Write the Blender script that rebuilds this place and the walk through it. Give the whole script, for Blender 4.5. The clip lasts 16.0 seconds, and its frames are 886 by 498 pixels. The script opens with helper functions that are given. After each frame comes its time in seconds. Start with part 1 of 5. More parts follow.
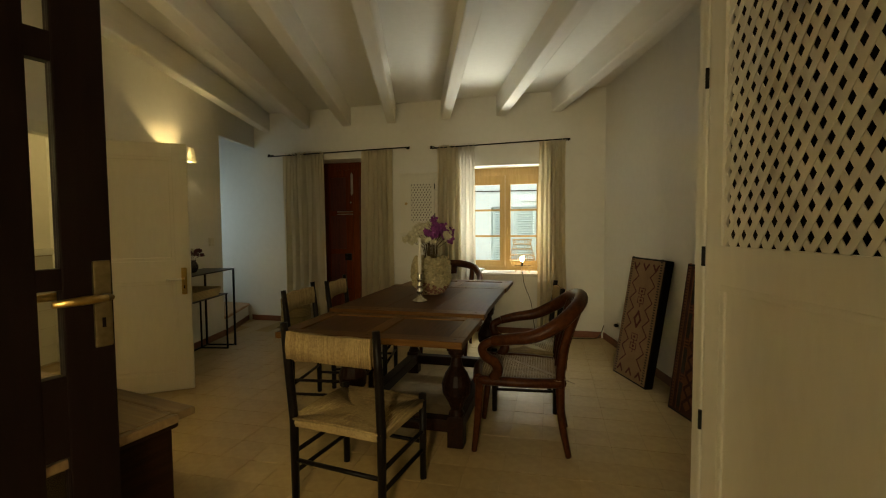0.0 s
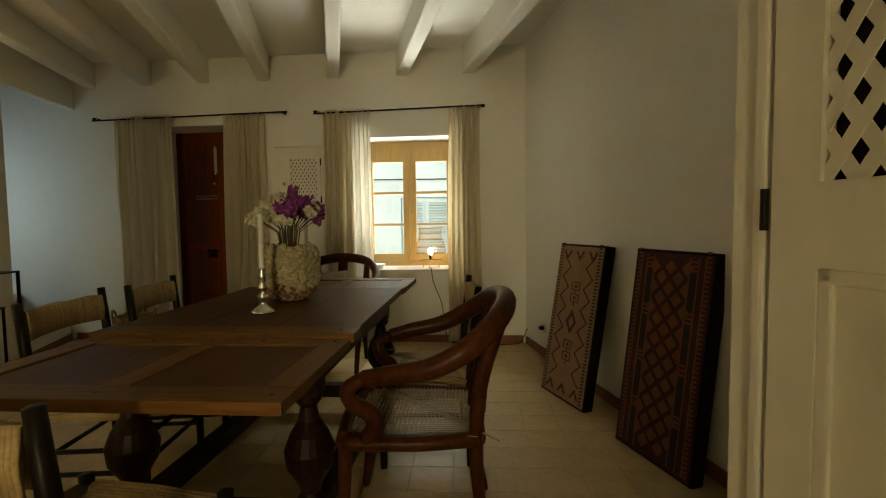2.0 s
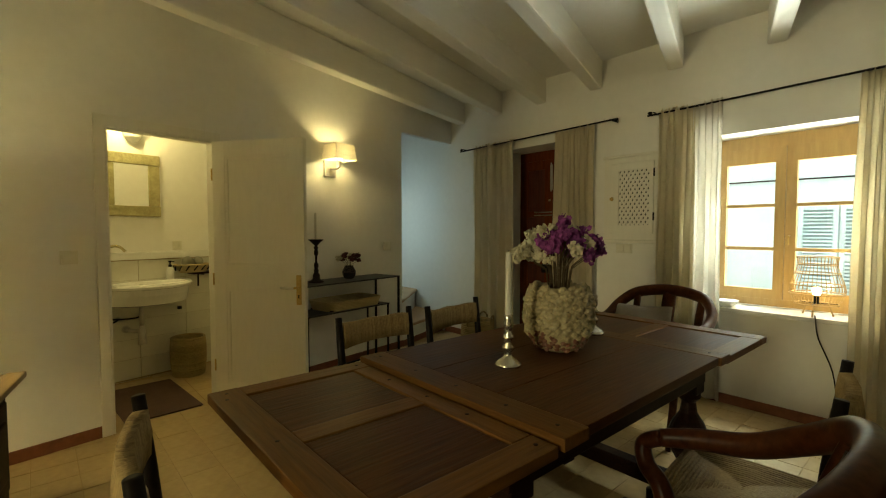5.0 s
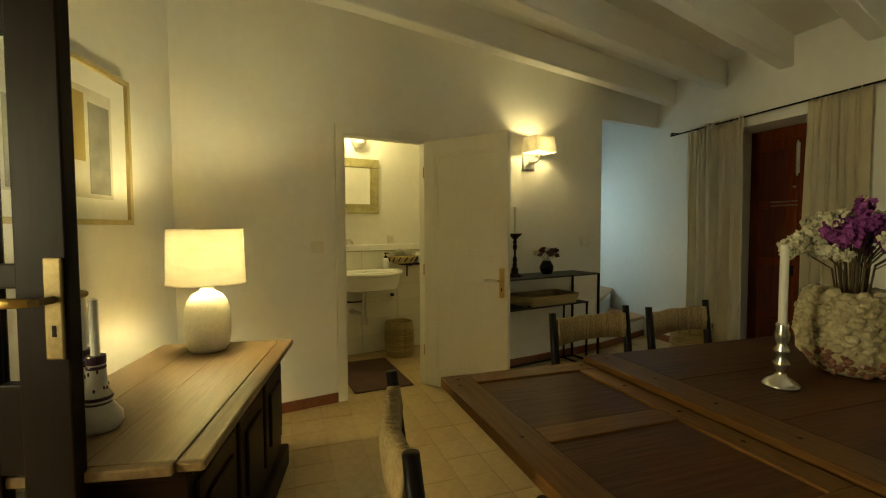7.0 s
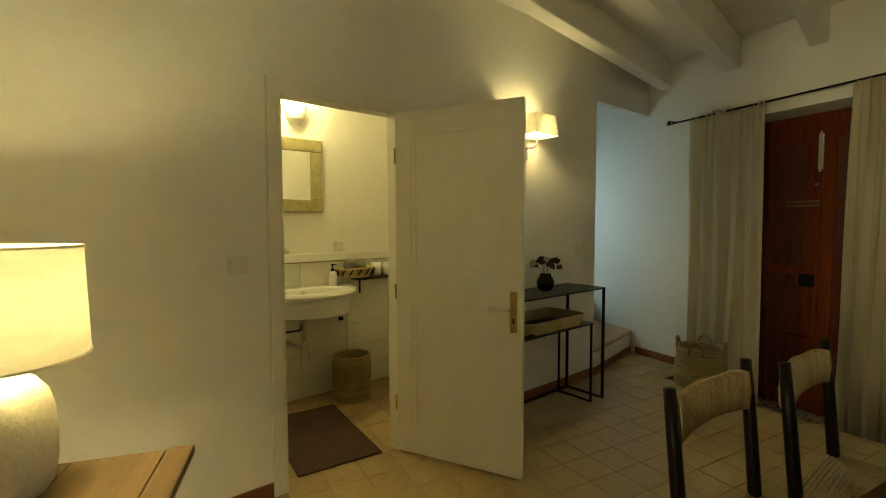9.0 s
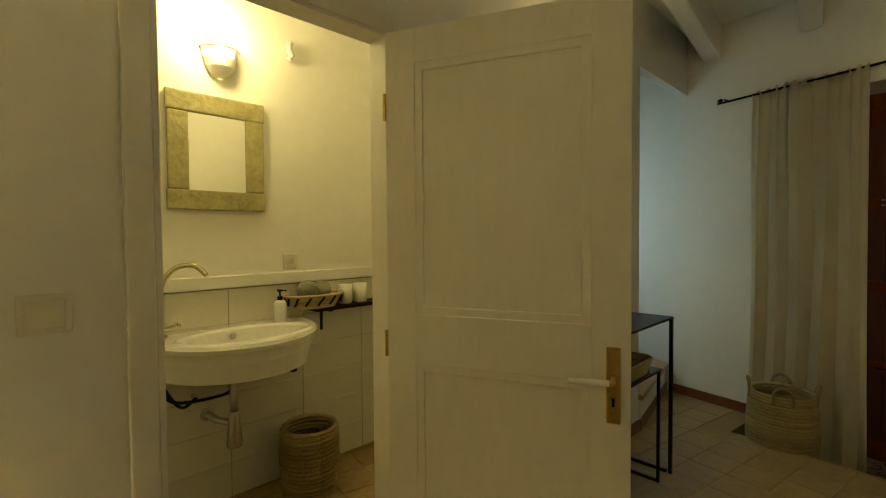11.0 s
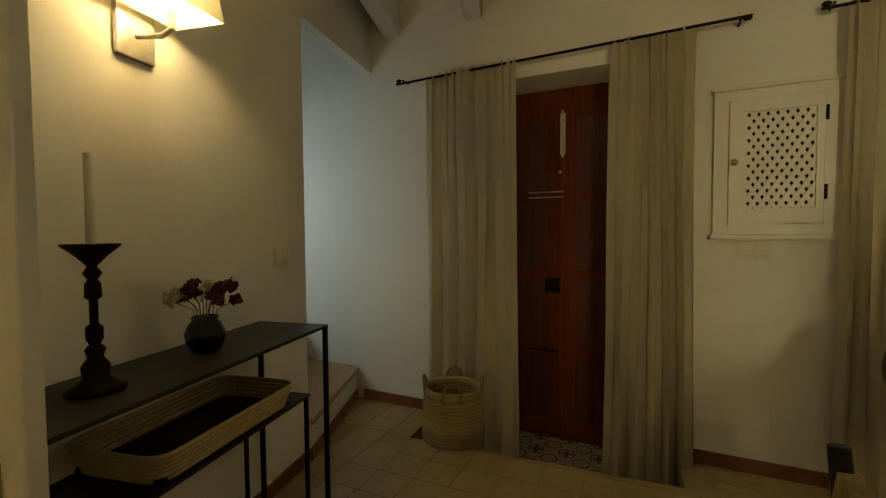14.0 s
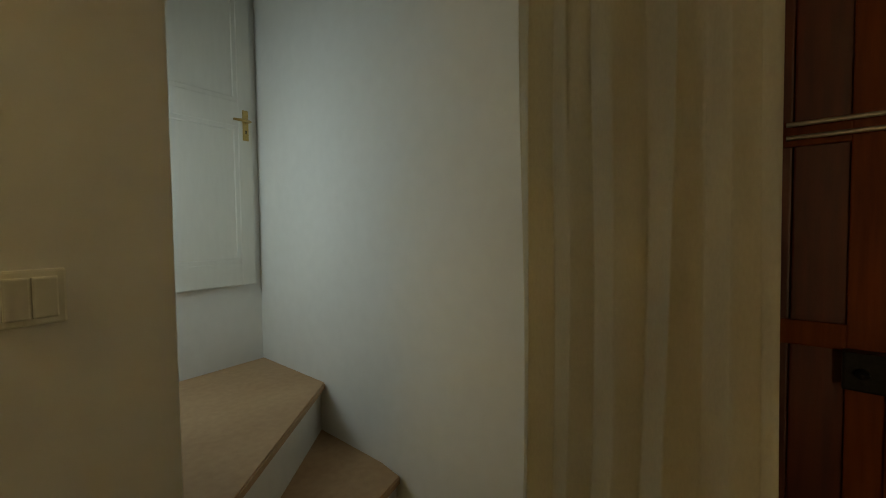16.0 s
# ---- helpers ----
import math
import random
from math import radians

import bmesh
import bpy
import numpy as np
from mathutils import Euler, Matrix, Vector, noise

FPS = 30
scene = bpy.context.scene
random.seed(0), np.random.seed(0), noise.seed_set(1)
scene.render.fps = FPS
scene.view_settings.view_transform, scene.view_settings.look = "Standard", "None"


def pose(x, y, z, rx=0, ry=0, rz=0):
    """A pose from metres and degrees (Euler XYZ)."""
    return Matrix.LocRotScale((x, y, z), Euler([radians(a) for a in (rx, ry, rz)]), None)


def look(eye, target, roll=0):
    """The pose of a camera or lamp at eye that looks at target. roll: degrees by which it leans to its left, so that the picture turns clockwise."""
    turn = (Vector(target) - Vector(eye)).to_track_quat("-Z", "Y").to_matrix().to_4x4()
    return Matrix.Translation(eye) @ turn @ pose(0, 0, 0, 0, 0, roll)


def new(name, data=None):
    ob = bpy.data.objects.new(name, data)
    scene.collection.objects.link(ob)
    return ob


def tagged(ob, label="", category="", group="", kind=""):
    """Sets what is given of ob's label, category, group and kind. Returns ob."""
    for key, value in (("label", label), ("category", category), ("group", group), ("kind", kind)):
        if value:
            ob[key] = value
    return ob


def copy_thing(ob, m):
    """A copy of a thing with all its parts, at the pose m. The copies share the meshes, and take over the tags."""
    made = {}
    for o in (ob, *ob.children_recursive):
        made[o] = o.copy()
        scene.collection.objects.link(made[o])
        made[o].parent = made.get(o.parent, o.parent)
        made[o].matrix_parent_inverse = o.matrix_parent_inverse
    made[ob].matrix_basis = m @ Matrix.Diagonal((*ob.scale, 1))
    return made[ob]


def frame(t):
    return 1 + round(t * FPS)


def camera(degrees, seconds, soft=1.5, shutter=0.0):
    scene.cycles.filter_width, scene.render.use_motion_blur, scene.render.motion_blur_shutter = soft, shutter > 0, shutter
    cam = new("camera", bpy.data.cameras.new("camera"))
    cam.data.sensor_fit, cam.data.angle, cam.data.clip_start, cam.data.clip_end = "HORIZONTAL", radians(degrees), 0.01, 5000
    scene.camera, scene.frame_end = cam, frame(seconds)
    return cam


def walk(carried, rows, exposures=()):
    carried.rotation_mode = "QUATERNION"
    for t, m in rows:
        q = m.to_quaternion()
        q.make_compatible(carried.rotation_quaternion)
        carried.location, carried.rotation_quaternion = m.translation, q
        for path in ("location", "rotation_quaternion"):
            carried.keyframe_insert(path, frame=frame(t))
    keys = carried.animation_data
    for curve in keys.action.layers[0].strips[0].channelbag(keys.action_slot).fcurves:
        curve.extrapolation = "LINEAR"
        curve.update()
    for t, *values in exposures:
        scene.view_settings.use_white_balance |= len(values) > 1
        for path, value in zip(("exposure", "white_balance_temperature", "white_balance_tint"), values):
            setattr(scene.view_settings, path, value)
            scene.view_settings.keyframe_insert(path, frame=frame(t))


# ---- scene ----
cam = camera(88.55, 16.0, soft=1.1)
# seconds, eye x y z, yaw, pitch, roll
ROWS = [
    (0, -0.164, -0.095, 1.352, 10.35, -2.97, 0.40),
    (0.5, -0.236, 0.163, 1.312, 6.08, -2.98, 0.26),
    (1, -0.266, 0.420, 1.267, 1.04, -2.99, 0.62),
    (1.5, -0.236, 0.654, 1.238, -1.32, -2.90, 0.54),
    (2, -0.076, 0.970, 1.210, 0.04, -3.19, 0.75),
    (2.5, 0.049, 1.197, 1.212, 3.80, -3.13, 0.78),
    (3, 0.158, 1.369, 1.213, 10.72, -2.75, 0.34),
    (3.5, 0.167, 1.415, 1.265, 19.11, -2.79, -0.10),
    (4, 0.152, 1.472, 1.329, 27.97, -2.97, 0.10),
    (4.5, 0.192, 1.569, 1.326, 37.66, -2.30, 0.07),
    (5, 0.188, 1.575, 1.358, 45.16, -2.46, 0.00),
    (7.5, -0.172, 1.447, 1.311, 68.72, -2.68, 0.23),
    (8, -0.475, 1.426, 1.300, 67.71, -2.80, 0.26),
    (8.5, -0.785, 1.484, 1.337, 63.94, -3.18, 0.13),
    (9, -1.099, 1.604, 1.373, 58.16, -3.04, 0.15),
    (11.5, -2.287, 2.067, 1.339, 51.34, -1.92, 0.30),
    (12, -2.307, 2.110, 1.372, 47.00, -2.52, 0.27),
    (12.5, -2.305, 2.195, 1.378, 40.48, -2.59, 0.31),
    (13, -2.248, 2.286, 1.350, 33.76, -2.51, 0.18),
    (13.5, -2.211, 2.520, 1.320, 26.74, -2.49, 0.41),
    (14, -2.193, 2.883, 1.298, 22.22, -2.36, 0.44),
    (14.5, -2.255, 3.286, 1.281, 22.08, -2.21, 0.39),
    (15, -2.345, 3.688, 1.278, 25.59, -2.63, 0.41),
    (15.5, -2.545, 4.124, 1.283, 31.40, -2.85, 0.10),
    (16, -2.786, 4.535, 1.284, 39.34, -2.52, 0.64),
]
EXPOSURES = [(0.0, 1.6, 8300, 2), (3.0, 1.72, 8200, 2), (5.0, 2.0, 7800, -7), (8.5, 2.15, 7700, -8), (11.5, 2.0, 7950, -6), (12.5, 1.9, 8050, -5), (14.5, 1.82, 8900, 5), (16.0, 1.72, 8600, 5)]
walk(cam, [(t, pose(x, y, z, 90 + p, r, yaw)) for t, x, y, z, yaw, p, r in ROWS], EXPOSURES)

# ---------------------------------------------------------------- world and lights
world = bpy.data.worlds.new("sky")
scene.world = world
world.use_nodes = True
sky = world.node_tree.nodes.new("ShaderNodeTexSky")
sky.sky_type, sky.sun_disc = "NISHITA", False
sky.sun_elevation, sky.sun_rotation = radians(40), radians(200)
back = world.node_tree.nodes["Background"]
back.inputs["Strength"].default_value = 0.065
world.node_tree.links.new(sky.outputs["Color"], back.inputs["Color"])
WARM = (1.0, 0.82, 0.47)


def lamp(name, kind, m, energy, colour, size=0.05, size_y=None):
    data = bpy.data.lights.new(name, kind)
    data.energy, data.color = energy, colour
    if kind == "AREA":
        data.shape, data.size, data.size_y = "RECTANGLE", size, size_y or size
    elif kind == "SUN":
        data.angle = radians(size)
    else:
        data.shadow_soft_size = size
    ob = new(name, data)
    ob.matrix_world = m
    return ob


# frames of the walls: local x along the wall, local y out of the room
W_LEFT = pose(-3.455, 2.06, 0, 0, 0, 97.9)
W_FAR = pose(0, 5.56, 0, 0, 0, -4.46)
W_RIGHT = pose(0.745, 5.502, 0, 0, 0, -80)
W_NEAR = pose(-3.25, 1.0, 0, 0, 0, 164)
W_CLOSET = pose(0.535, 1.912, 0, 0, 0, -78.5)

lamp("sun", "SUN", look((8, -5, 9), (0, 6, 0)), 0.3, (1.0, 0.95, 0.86), 12)
lamp("table_lamp_bulb", "POINT", pose(-2.60, 1.255, 1.19), 5.4, WARM, 0.05)
lamp("sconce_bulb", "POINT", W_LEFT @ pose(1.865, -0.17, 2.06), 2.1, WARM, 0.03)
lamp("bathroom_bulb", "POINT", W_LEFT @ pose(0.53, 0.97, 2.34), 3.6, (1.0, 0.80, 0.42), 0.04)
lamp("window_daylight", "AREA", W_FAR @ pose(-0.45, 0.95, 2.75, -42, 0, 0), 54, (0.80, 0.90, 1.0), 1.6, 1.0)
# added fill hidden below the sill, in place of light bounced off the street
lamp("street_bounce_fill", "AREA", W_FAR @ pose(-0.45, 1.25, 0.15, -132, 0, 0), 58, (0.86, 0.93, 1.0), 2.0, 1.0)
# unseen area lamp by the stair side wall, for daylight falling down the stairs
lamp("stair_daylight", "AREA", W_LEFT @ pose(2.925, 1.05, 1.52, 0, -86, 0), 1.35, (0.54, 0.74, 1.0), 0.8, 0.5)
# added fill from behind the entrance, through an invented opening in the hall wall
lamp("hall_fill", "AREA", W_NEAR @ pose(-3.80, 2.45, 1.55, -90, 0, 0), 17, (1.0, 0.86, 0.60), 0.42, 1.25)


# ---------------------------------------------------------------- materials
def node_material(name):
    m = bpy.data.materials.new(name)
    m.use_nodes = True
    return m, m.node_tree.nodes, m.node_tree.links, m.node_tree.nodes["Principled BSDF"]


def surface(name, dark, light, rough=0.6, grain=40.0, blotch=3.0, bump=0.15, metal=0.0, stretch=(1, 1, 1), sheen=0.0, random_tone=0.0, through_light=0.0):
    """Two colours mixed by a fine and a coarse noise, with relief."""
    m, nodes, links, shader = node_material(name)
    co = nodes.new("ShaderNodeTexCoord")
    mp = nodes.new("ShaderNodeMapping")
    mp.inputs["Scale"].default_value = stretch
    links.new(co.outputs["Object"], mp.inputs["Vector"])
    fine, coarse = nodes.new("ShaderNodeTexNoise"), nodes.new("ShaderNodeTexNoise")
    fine.inputs["Scale"].default_value, fine.inputs["Detail"].default_value = grain, 5
    coarse.inputs["Scale"].default_value, coarse.inputs["Detail"].default_value = blotch, 4
    for n in (fine, coarse):
        links.new(mp.outputs["Vector"], n.inputs["Vector"])
    add = nodes.new("ShaderNodeMath")
    add.operation = "MULTIPLY_ADD"
    add.inputs[1].default_value = 0.5
    links.new(fine.outputs["Fac"], add.inputs[0])
    half = nodes.new("ShaderNodeMath")
    half.operation = "MULTIPLY"
    half.inputs[1].default_value = 0.5
    links.new(coarse.outputs["Fac"], half.inputs[0])
    links.new(half.outputs[0], add.inputs[2])
    last = add.outputs[0]
    if random_tone:
        info = nodes.new("ShaderNodeObjectInfo")
        geo = nodes.new("ShaderNodeNewGeometry")
        both = nodes.new("ShaderNodeMath")
        both.operation = "ADD"
        links.new(info.outputs["Random"], both.inputs[0])
        links.new(geo.outputs["Random Per Island"], both.inputs[1])
        tone = nodes.new("ShaderNodeMath")
        tone.operation = "MULTIPLY_ADD"
        tone.inputs[1].default_value = random_tone
        links.new(both.outputs[0], tone.inputs[0])
        links.new(last, tone.inputs[2])
        shift = nodes.new("ShaderNodeMath")
        shift.operation = "SUBTRACT"
        shift.inputs[1].default_value = random_tone
        links.new(tone.outputs[0], shift.inputs[0])
        last = shift.outputs[0]
    ramp = nodes.new("ShaderNodeValToRGB")
    ramp.color_ramp.elements[0].position, ramp.color_ramp.elements[0].color = 0.3, (*dark, 1)
    ramp.color_ramp.elements[1].position, ramp.color_ramp.elements[1].color = 0.7, (*light, 1)
    links.new(last, ramp.inputs["Fac"])
    links.new(ramp.outputs["Color"], shader.inputs["Base Color"])
    shader.inputs["Roughness"].default_value = rough
    shader.inputs["Metallic"].default_value = metal
    if sheen:
        shader.inputs["Sheen Weight"].default_value = sheen
    if bump:
        b = nodes.new("ShaderNodeBump")
        b.inputs["Strength"].default_value, b.inputs["Distance"].default_value = bump, 0.01
        links.new(last, b.inputs["Height"])
        links.new(b.outputs["Normal"], shader.inputs["Normal"])
    if through_light:
        soft = nodes.new("ShaderNodeBsdfTranslucent")
        links.new(ramp.outputs["Color"], soft.inputs["Color"])
        mix = nodes.new("ShaderNodeMixShader")
        mix.inputs["Fac"].default_value = through_light
        links.new(shader.outputs[0], mix.inputs[1])
        links.new(soft.outputs[0], mix.inputs[2])
        links.new(mix.outputs[0], nodes["Material Output"].inputs["Surface"])
    return m


def glowing(name, colour, strength):
    m, nodes, links, shader = node_material(name)
    shader.inputs["Base Color"].default_value = (*colour, 1)
    shader.inputs["Emission Color"].default_value = (*colour, 1)
    shader.inputs["Emission Strength"].default_value = strength
    return m


def clear(name, tint=(1, 1, 1), rough=0.0):
    m, nodes, links, shader = node_material(name)
    shader.inputs["Base Color"].default_value = (*tint, 1)
    shader.inputs["Roughness"].default_value = rough
    shader.inputs["Transmission Weight"].default_value = 1.0
    shader.inputs["IOR"].default_value = 1.45
    return m


PLASTER = surface("plaster", (0.79, 0.77, 0.71), (0.85, 0.83, 0.77), 0.85, 14, 1.3, 0.28)
CEILING = surface("ceiling_paint", (0.79, 0.77, 0.71), (0.85, 0.83, 0.77), 0.85, 18, 1.5, 0.10)
BEAM = surface("beam_paint", (0.77, 0.74, 0.67), (0.84, 0.81, 0.74), 0.55, 30, 2.0, 0.2, stretch=(1, 0.12, 1))
WHITE_WOOD = surface("white_gloss_wood", (0.77, 0.74, 0.65), (0.83, 0.80, 0.71), 0.42, 40, 1.5, 0.06, stretch=(1, 1, 0.2))
FLOOR_TILE = surface("clay_tile", (0.35, 0.245, 0.112), (0.49, 0.36, 0.18), 0.42, 22, 1.6, 0.06, random_tone=0.07)
GROUT = surface("grout", (0.33, 0.235, 0.11), (0.45, 0.33, 0.165), 0.9, 60, 3, 0.2)
TERRACOTTA = surface("terracotta_skirting", (0.16, 0.05, 0.022), (0.27, 0.095, 0.045), 0.45, 30, 3, 0.1)
DARK_WOOD = surface("dark_walnut", (0.006, 0.0022, 0.0014), (0.026, 0.009, 0.004), 0.45, 60, 4, 0.2, stretch=(1, 0.08, 1))
TABLE_WOOD = surface("oiled_oak", (0.022, 0.0062, 0.0014), (0.100, 0.034, 0.0080), 0.42, 55, 3, 0.35, stretch=(1.6, 0.10, 1))
TABLE_CROSS = surface("oiled_oak_cross", (0.065, 0.028, 0.0075), (0.185, 0.085, 0.024), 0.42, 55, 3, 0.35, stretch=(0.10, 1.6, 1))
TABLE_RAIL = surface("oiled_oak_rail", (0.065, 0.028, 0.0075), (0.185, 0.085, 0.024), 0.42, 55, 3, 0.35, stretch=(1.6, 0.10, 1))
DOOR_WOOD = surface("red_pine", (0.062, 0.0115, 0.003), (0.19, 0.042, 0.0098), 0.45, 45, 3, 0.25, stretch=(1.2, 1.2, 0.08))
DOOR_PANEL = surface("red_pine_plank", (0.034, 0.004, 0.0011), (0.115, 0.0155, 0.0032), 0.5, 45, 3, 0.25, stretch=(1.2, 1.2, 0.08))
BLACK_WOOD = surface("black_stained_wood", (0.004, 0.003, 0.0025), (0.012, 0.008, 0.006), 0.4, 50, 4, 0.15)
GLAZED_DARK = surface("dark_door_varnish", (0.004, 0.002, 0.002), (0.010, 0.005, 0.004), 0.35, 50, 3, 0.1, stretch=(1, 1, 0.1))
ARM_WOOD = surface("polished_mahogany", (0.024, 0.006, 0.002), (0.085, 0.025, 0.008), 0.34, 40, 5, 0.1)
CHEST_WOOD = surface("waxed_walnut", (0.12, 0.072, 0.034), (0.25, 0.165, 0.082), 0.4, 45, 3, 0.2, stretch=(0.1, 1.5, 1))
RUSH = surface("woven_rush", (0.20, 0.13, 0.055), (0.44, 0.32, 0.15), 0.75, 90, 6, 0.5, random_tone=0.12)
CANE = surface("cane_webbing", (0.17, 0.12, 0.07), (0.30, 0.22, 0.13), 0.5, 160, 8, 0.4)
LINEN = surface("linen_curtain", (0.74, 0.66, 0.48), (0.84, 0.76, 0.58), 0.9, 150, 4, 0.25, stretch=(1, 1, 0.4), through_light=0.10)
SHEER = surface("sheer_linen", (0.72, 0.68, 0.60), (0.82, 0.78, 0.70), 0.85, 180, 4, 0.15, through_light=0.30)
IRON = surface("black_iron", (0.010, 0.009, 0.008), (0.022, 0.020, 0.018), 0.4, 80, 6, 0.1, metal=0.6)
BRASS = surface("aged_brass", (0.45, 0.30, 0.10), (0.68, 0.48, 0.19), 0.28, 60, 6, 0.05, metal=1.0)
STEEL = surface("brushed_steel", (0.45, 0.43, 0.40), (0.66, 0.64, 0.60), 0.42, 60, 6, 0.03, metal=1.0)
WINDOW_WOOD = surface("honey_pine", (0.42, 0.26, 0.09), (0.58, 0.38, 0.15), 0.45, 40, 3, 0.1, stretch=(1, 1, 0.15))
GLASS = clear("window_glass")
CERAMIC = surface("white_ceramic", (0.76, 0.75, 0.70), (0.82, 0.81, 0.77), 0.15, 30, 2, 0.0)
SWITCH = surface("cream_plastic", (0.70, 0.67, 0.56), (0.76, 0.73, 0.62), 0.4, 30, 2, 0.0)
STONE_STEP = surface("sandstone_tread", (0.42, 0.25, 0.125), (0.55, 0.35, 0.19), 0.55, 30, 3, 0.15)

for worn in (BLACK_WOOD, GLAZED_DARK, DARK_WOOD, DOOR_WOOD, IRON, TABLE_WOOD, TABLE_CROSS, TABLE_RAIL, ARM_WOOD):
    worn.node_tree.nodes["Principled BSDF"].inputs["Specular IOR Level"].default_value = 0.12


# ---------------------------------------------------------------- builders
def empty(name, m, label, category, group="", kind=""):
    return place(tagged(new(name), label, category, group, kind), m)


def place(ob, m):
    ob.matrix_world = m
    return ob


def mesh_from(bm, name, material, smooth=False):
    me = bpy.data.meshes.new(name)
    bmesh.ops.recalc_face_normals(bm, faces=bm.faces)
    if smooth:
        for f in bm.faces:
            f.smooth = True
    bm.to_mesh(me)
    bm.free()
    me.materials.append(material)
    return me


def part(name, bm, material, parent=None, label="", smooth=False, m=None):
    ob = new(name, mesh_from(bm, name, material, smooth))
    if parent is not None:
        ob.parent = parent
    if m is not None:
        ob.matrix_basis = m
    if label:
        ob["label"] = label
    return ob


def structure(name, bm, material, m, label, category="wall", smooth=False):
    return tagged(place(part(name, bm, material, smooth=smooth), m), label, category, "", "structure")


def box(x0, x1, y0, y1, z0, z1, bevel=0.0, bm=None, m=None):
    """A box, with chipped edges where bevel is given."""
    own = bmesh.new()
    bmesh.ops.create_cube(own, size=1)
    bmesh.ops.transform(own, verts=own.verts, matrix=Matrix.LocRotScale(((x0 + x1) / 2, (y0 + y1) / 2, (z0 + z1) / 2), None, (abs(x1 - x0), abs(y1 - y0), abs(z1 - z0))))
    if bevel:
        bmesh.ops.bevel(own, geom=list(own.edges), offset=bevel, segments=2, affect="EDGES", profile=0.6)
    if m is not None:
        bmesh.ops.transform(own, verts=own.verts, matrix=m)
    return join(bm, own)


def join(bm, own):
    if bm is None:
        return own
    me = bpy.data.meshes.new("tmp")
    own.to_mesh(me)
    own.free()
    bm.from_mesh(me)
    bpy.data.meshes.remove(me)
    return bm


def lathe(profile, n=24, bm=None, m=None, wobble=0.0):
    """Radius and height pairs turned about z."""
    own = bmesh.new()
    rings = []
    for k, (r, z) in enumerate(profile):
        ring = []
        for i in range(n):
            a = 2 * math.pi * i / n
            rr = max(r, 0.0004) * (1 + wobble * noise.noise(Vector((math.cos(a) * 2, math.sin(a) * 2, z * 12))))
            ring.append(own.verts.new((rr * math.cos(a), rr * math.sin(a), z)))
        rings.append(ring)
    for a, b in zip(rings, rings[1:]):
        for i in range(n):
            own.faces.new((a[i], a[(i + 1) % n], b[(i + 1) % n], b[i]))
    for ring in (rings[0], rings[-1]):
        own.faces.new(ring)
    if m is not None:
        bmesh.ops.transform(own, verts=own.verts, matrix=m)
    return join(bm, own)


def tube(points, radius, n=10, bm=None, flat=1.0, m=None):
    """A rod through points; radius is one number or one per point."""
    own = bmesh.new()
    pts = [Vector(p) for p in points]
    radii = radius if isinstance(radius, (list, tuple)) else [radius] * len(pts)
    rings = []
    side = None
    for i, p in enumerate(pts):
        way = (pts[min(i + 1, len(pts) - 1)] - pts[max(i - 1, 0)]).normalized()
        if side is None:
            side = way.orthogonal().normalized() if abs(way.z) > 0.9 else way.cross(Vector((0, 0, 1))).normalized()
        side = (side - way * side.dot(way)).normalized()
        up = way.cross(side)
        rings.append([own.verts.new(p + radii[i] * (math.cos(2 * math.pi * k / n) * side + flat * math.sin(2 * math.pi * k / n) * up)) for k in range(n)])
    for a, b in zip(rings, rings[1:]):
        for k in range(n):
            own.faces.new((a[k], a[(k + 1) % n], b[(k + 1) % n], b[k]))
    own.faces.new(rings[0])
    own.faces.new(rings[-1])
    if m is not None:
        bmesh.ops.transform(own, verts=own.verts, matrix=m)
    return join(bm, own)


def curve_points(points, steps=8):
    """A smooth line through the given points."""
    p = [Vector(q) for q in points]
    out = []
    for i in range(len(p) - 1):
        a, b, c, d = p[max(i - 1, 0)], p[i], p[i + 1], p[min(i + 2, len(p) - 1)]
        for k in range(steps):
            t = k / steps
            out.append(0.5 * (2 * b + (c - a) * t + (2 * a - 5 * b + 4 * c - d) * t * t + (3 * b - a - 3 * c + d) * t ** 3))
    return out + [p[-1]]


def wall_mesh(u0, u1, z0, z1, thick, holes=(), y0=0.0):
    """A wall from y0 outwards with openings right through it."""
    us = sorted({u0, u1, *[v for h in holes for v in h[:2] if u0 < v < u1]})
    zs = sorted({z0, z1, *[v for h in holes for v in h[2:] if z0 < v < z1]})
    solid = {}
    for i in range(len(us) - 1):
        for k in range(len(zs) - 1):
            cu, cz = (us[i] + us[i + 1]) / 2, (zs[k] + zs[k + 1]) / 2
            solid[i, k] = not any(h[0] < cu < h[1] and h[2] < cz < h[3] for h in holes)
    bm = bmesh.new()
    verts = {}

    def v(u, y, z):
        key = (round(u, 4), round(y, 4), round(z, 4))
        if key not in verts:
            verts[key] = bm.verts.new((u, y, z))
        return verts[key]

    for (i, k), s in solid.items():
        if not s:
            continue
        a, b, c, d = us[i], us[i + 1], zs[k], zs[k + 1]
        ya, yb = y0, y0 + thick
        for y in (ya, yb):
            bm.faces.new((v(a, y, c), v(b, y, c), v(b, y, d), v(a, y, d)))
        for (di, dk), (p, q) in {(-1, 0): ((a, c), (a, d)), (1, 0): ((b, c), (b, d)), (0, -1): ((a, c), (b, c)), (0, 1): ((a, d), (b, d))}.items():
            if not solid.get((i + di, k + dk), False):
                bm.faces.new((v(p[0], ya, p[1]), v(q[0], ya, q[1]), v(q[0], yb, q[1]), v(p[0], yb, p[1])))
    return bm


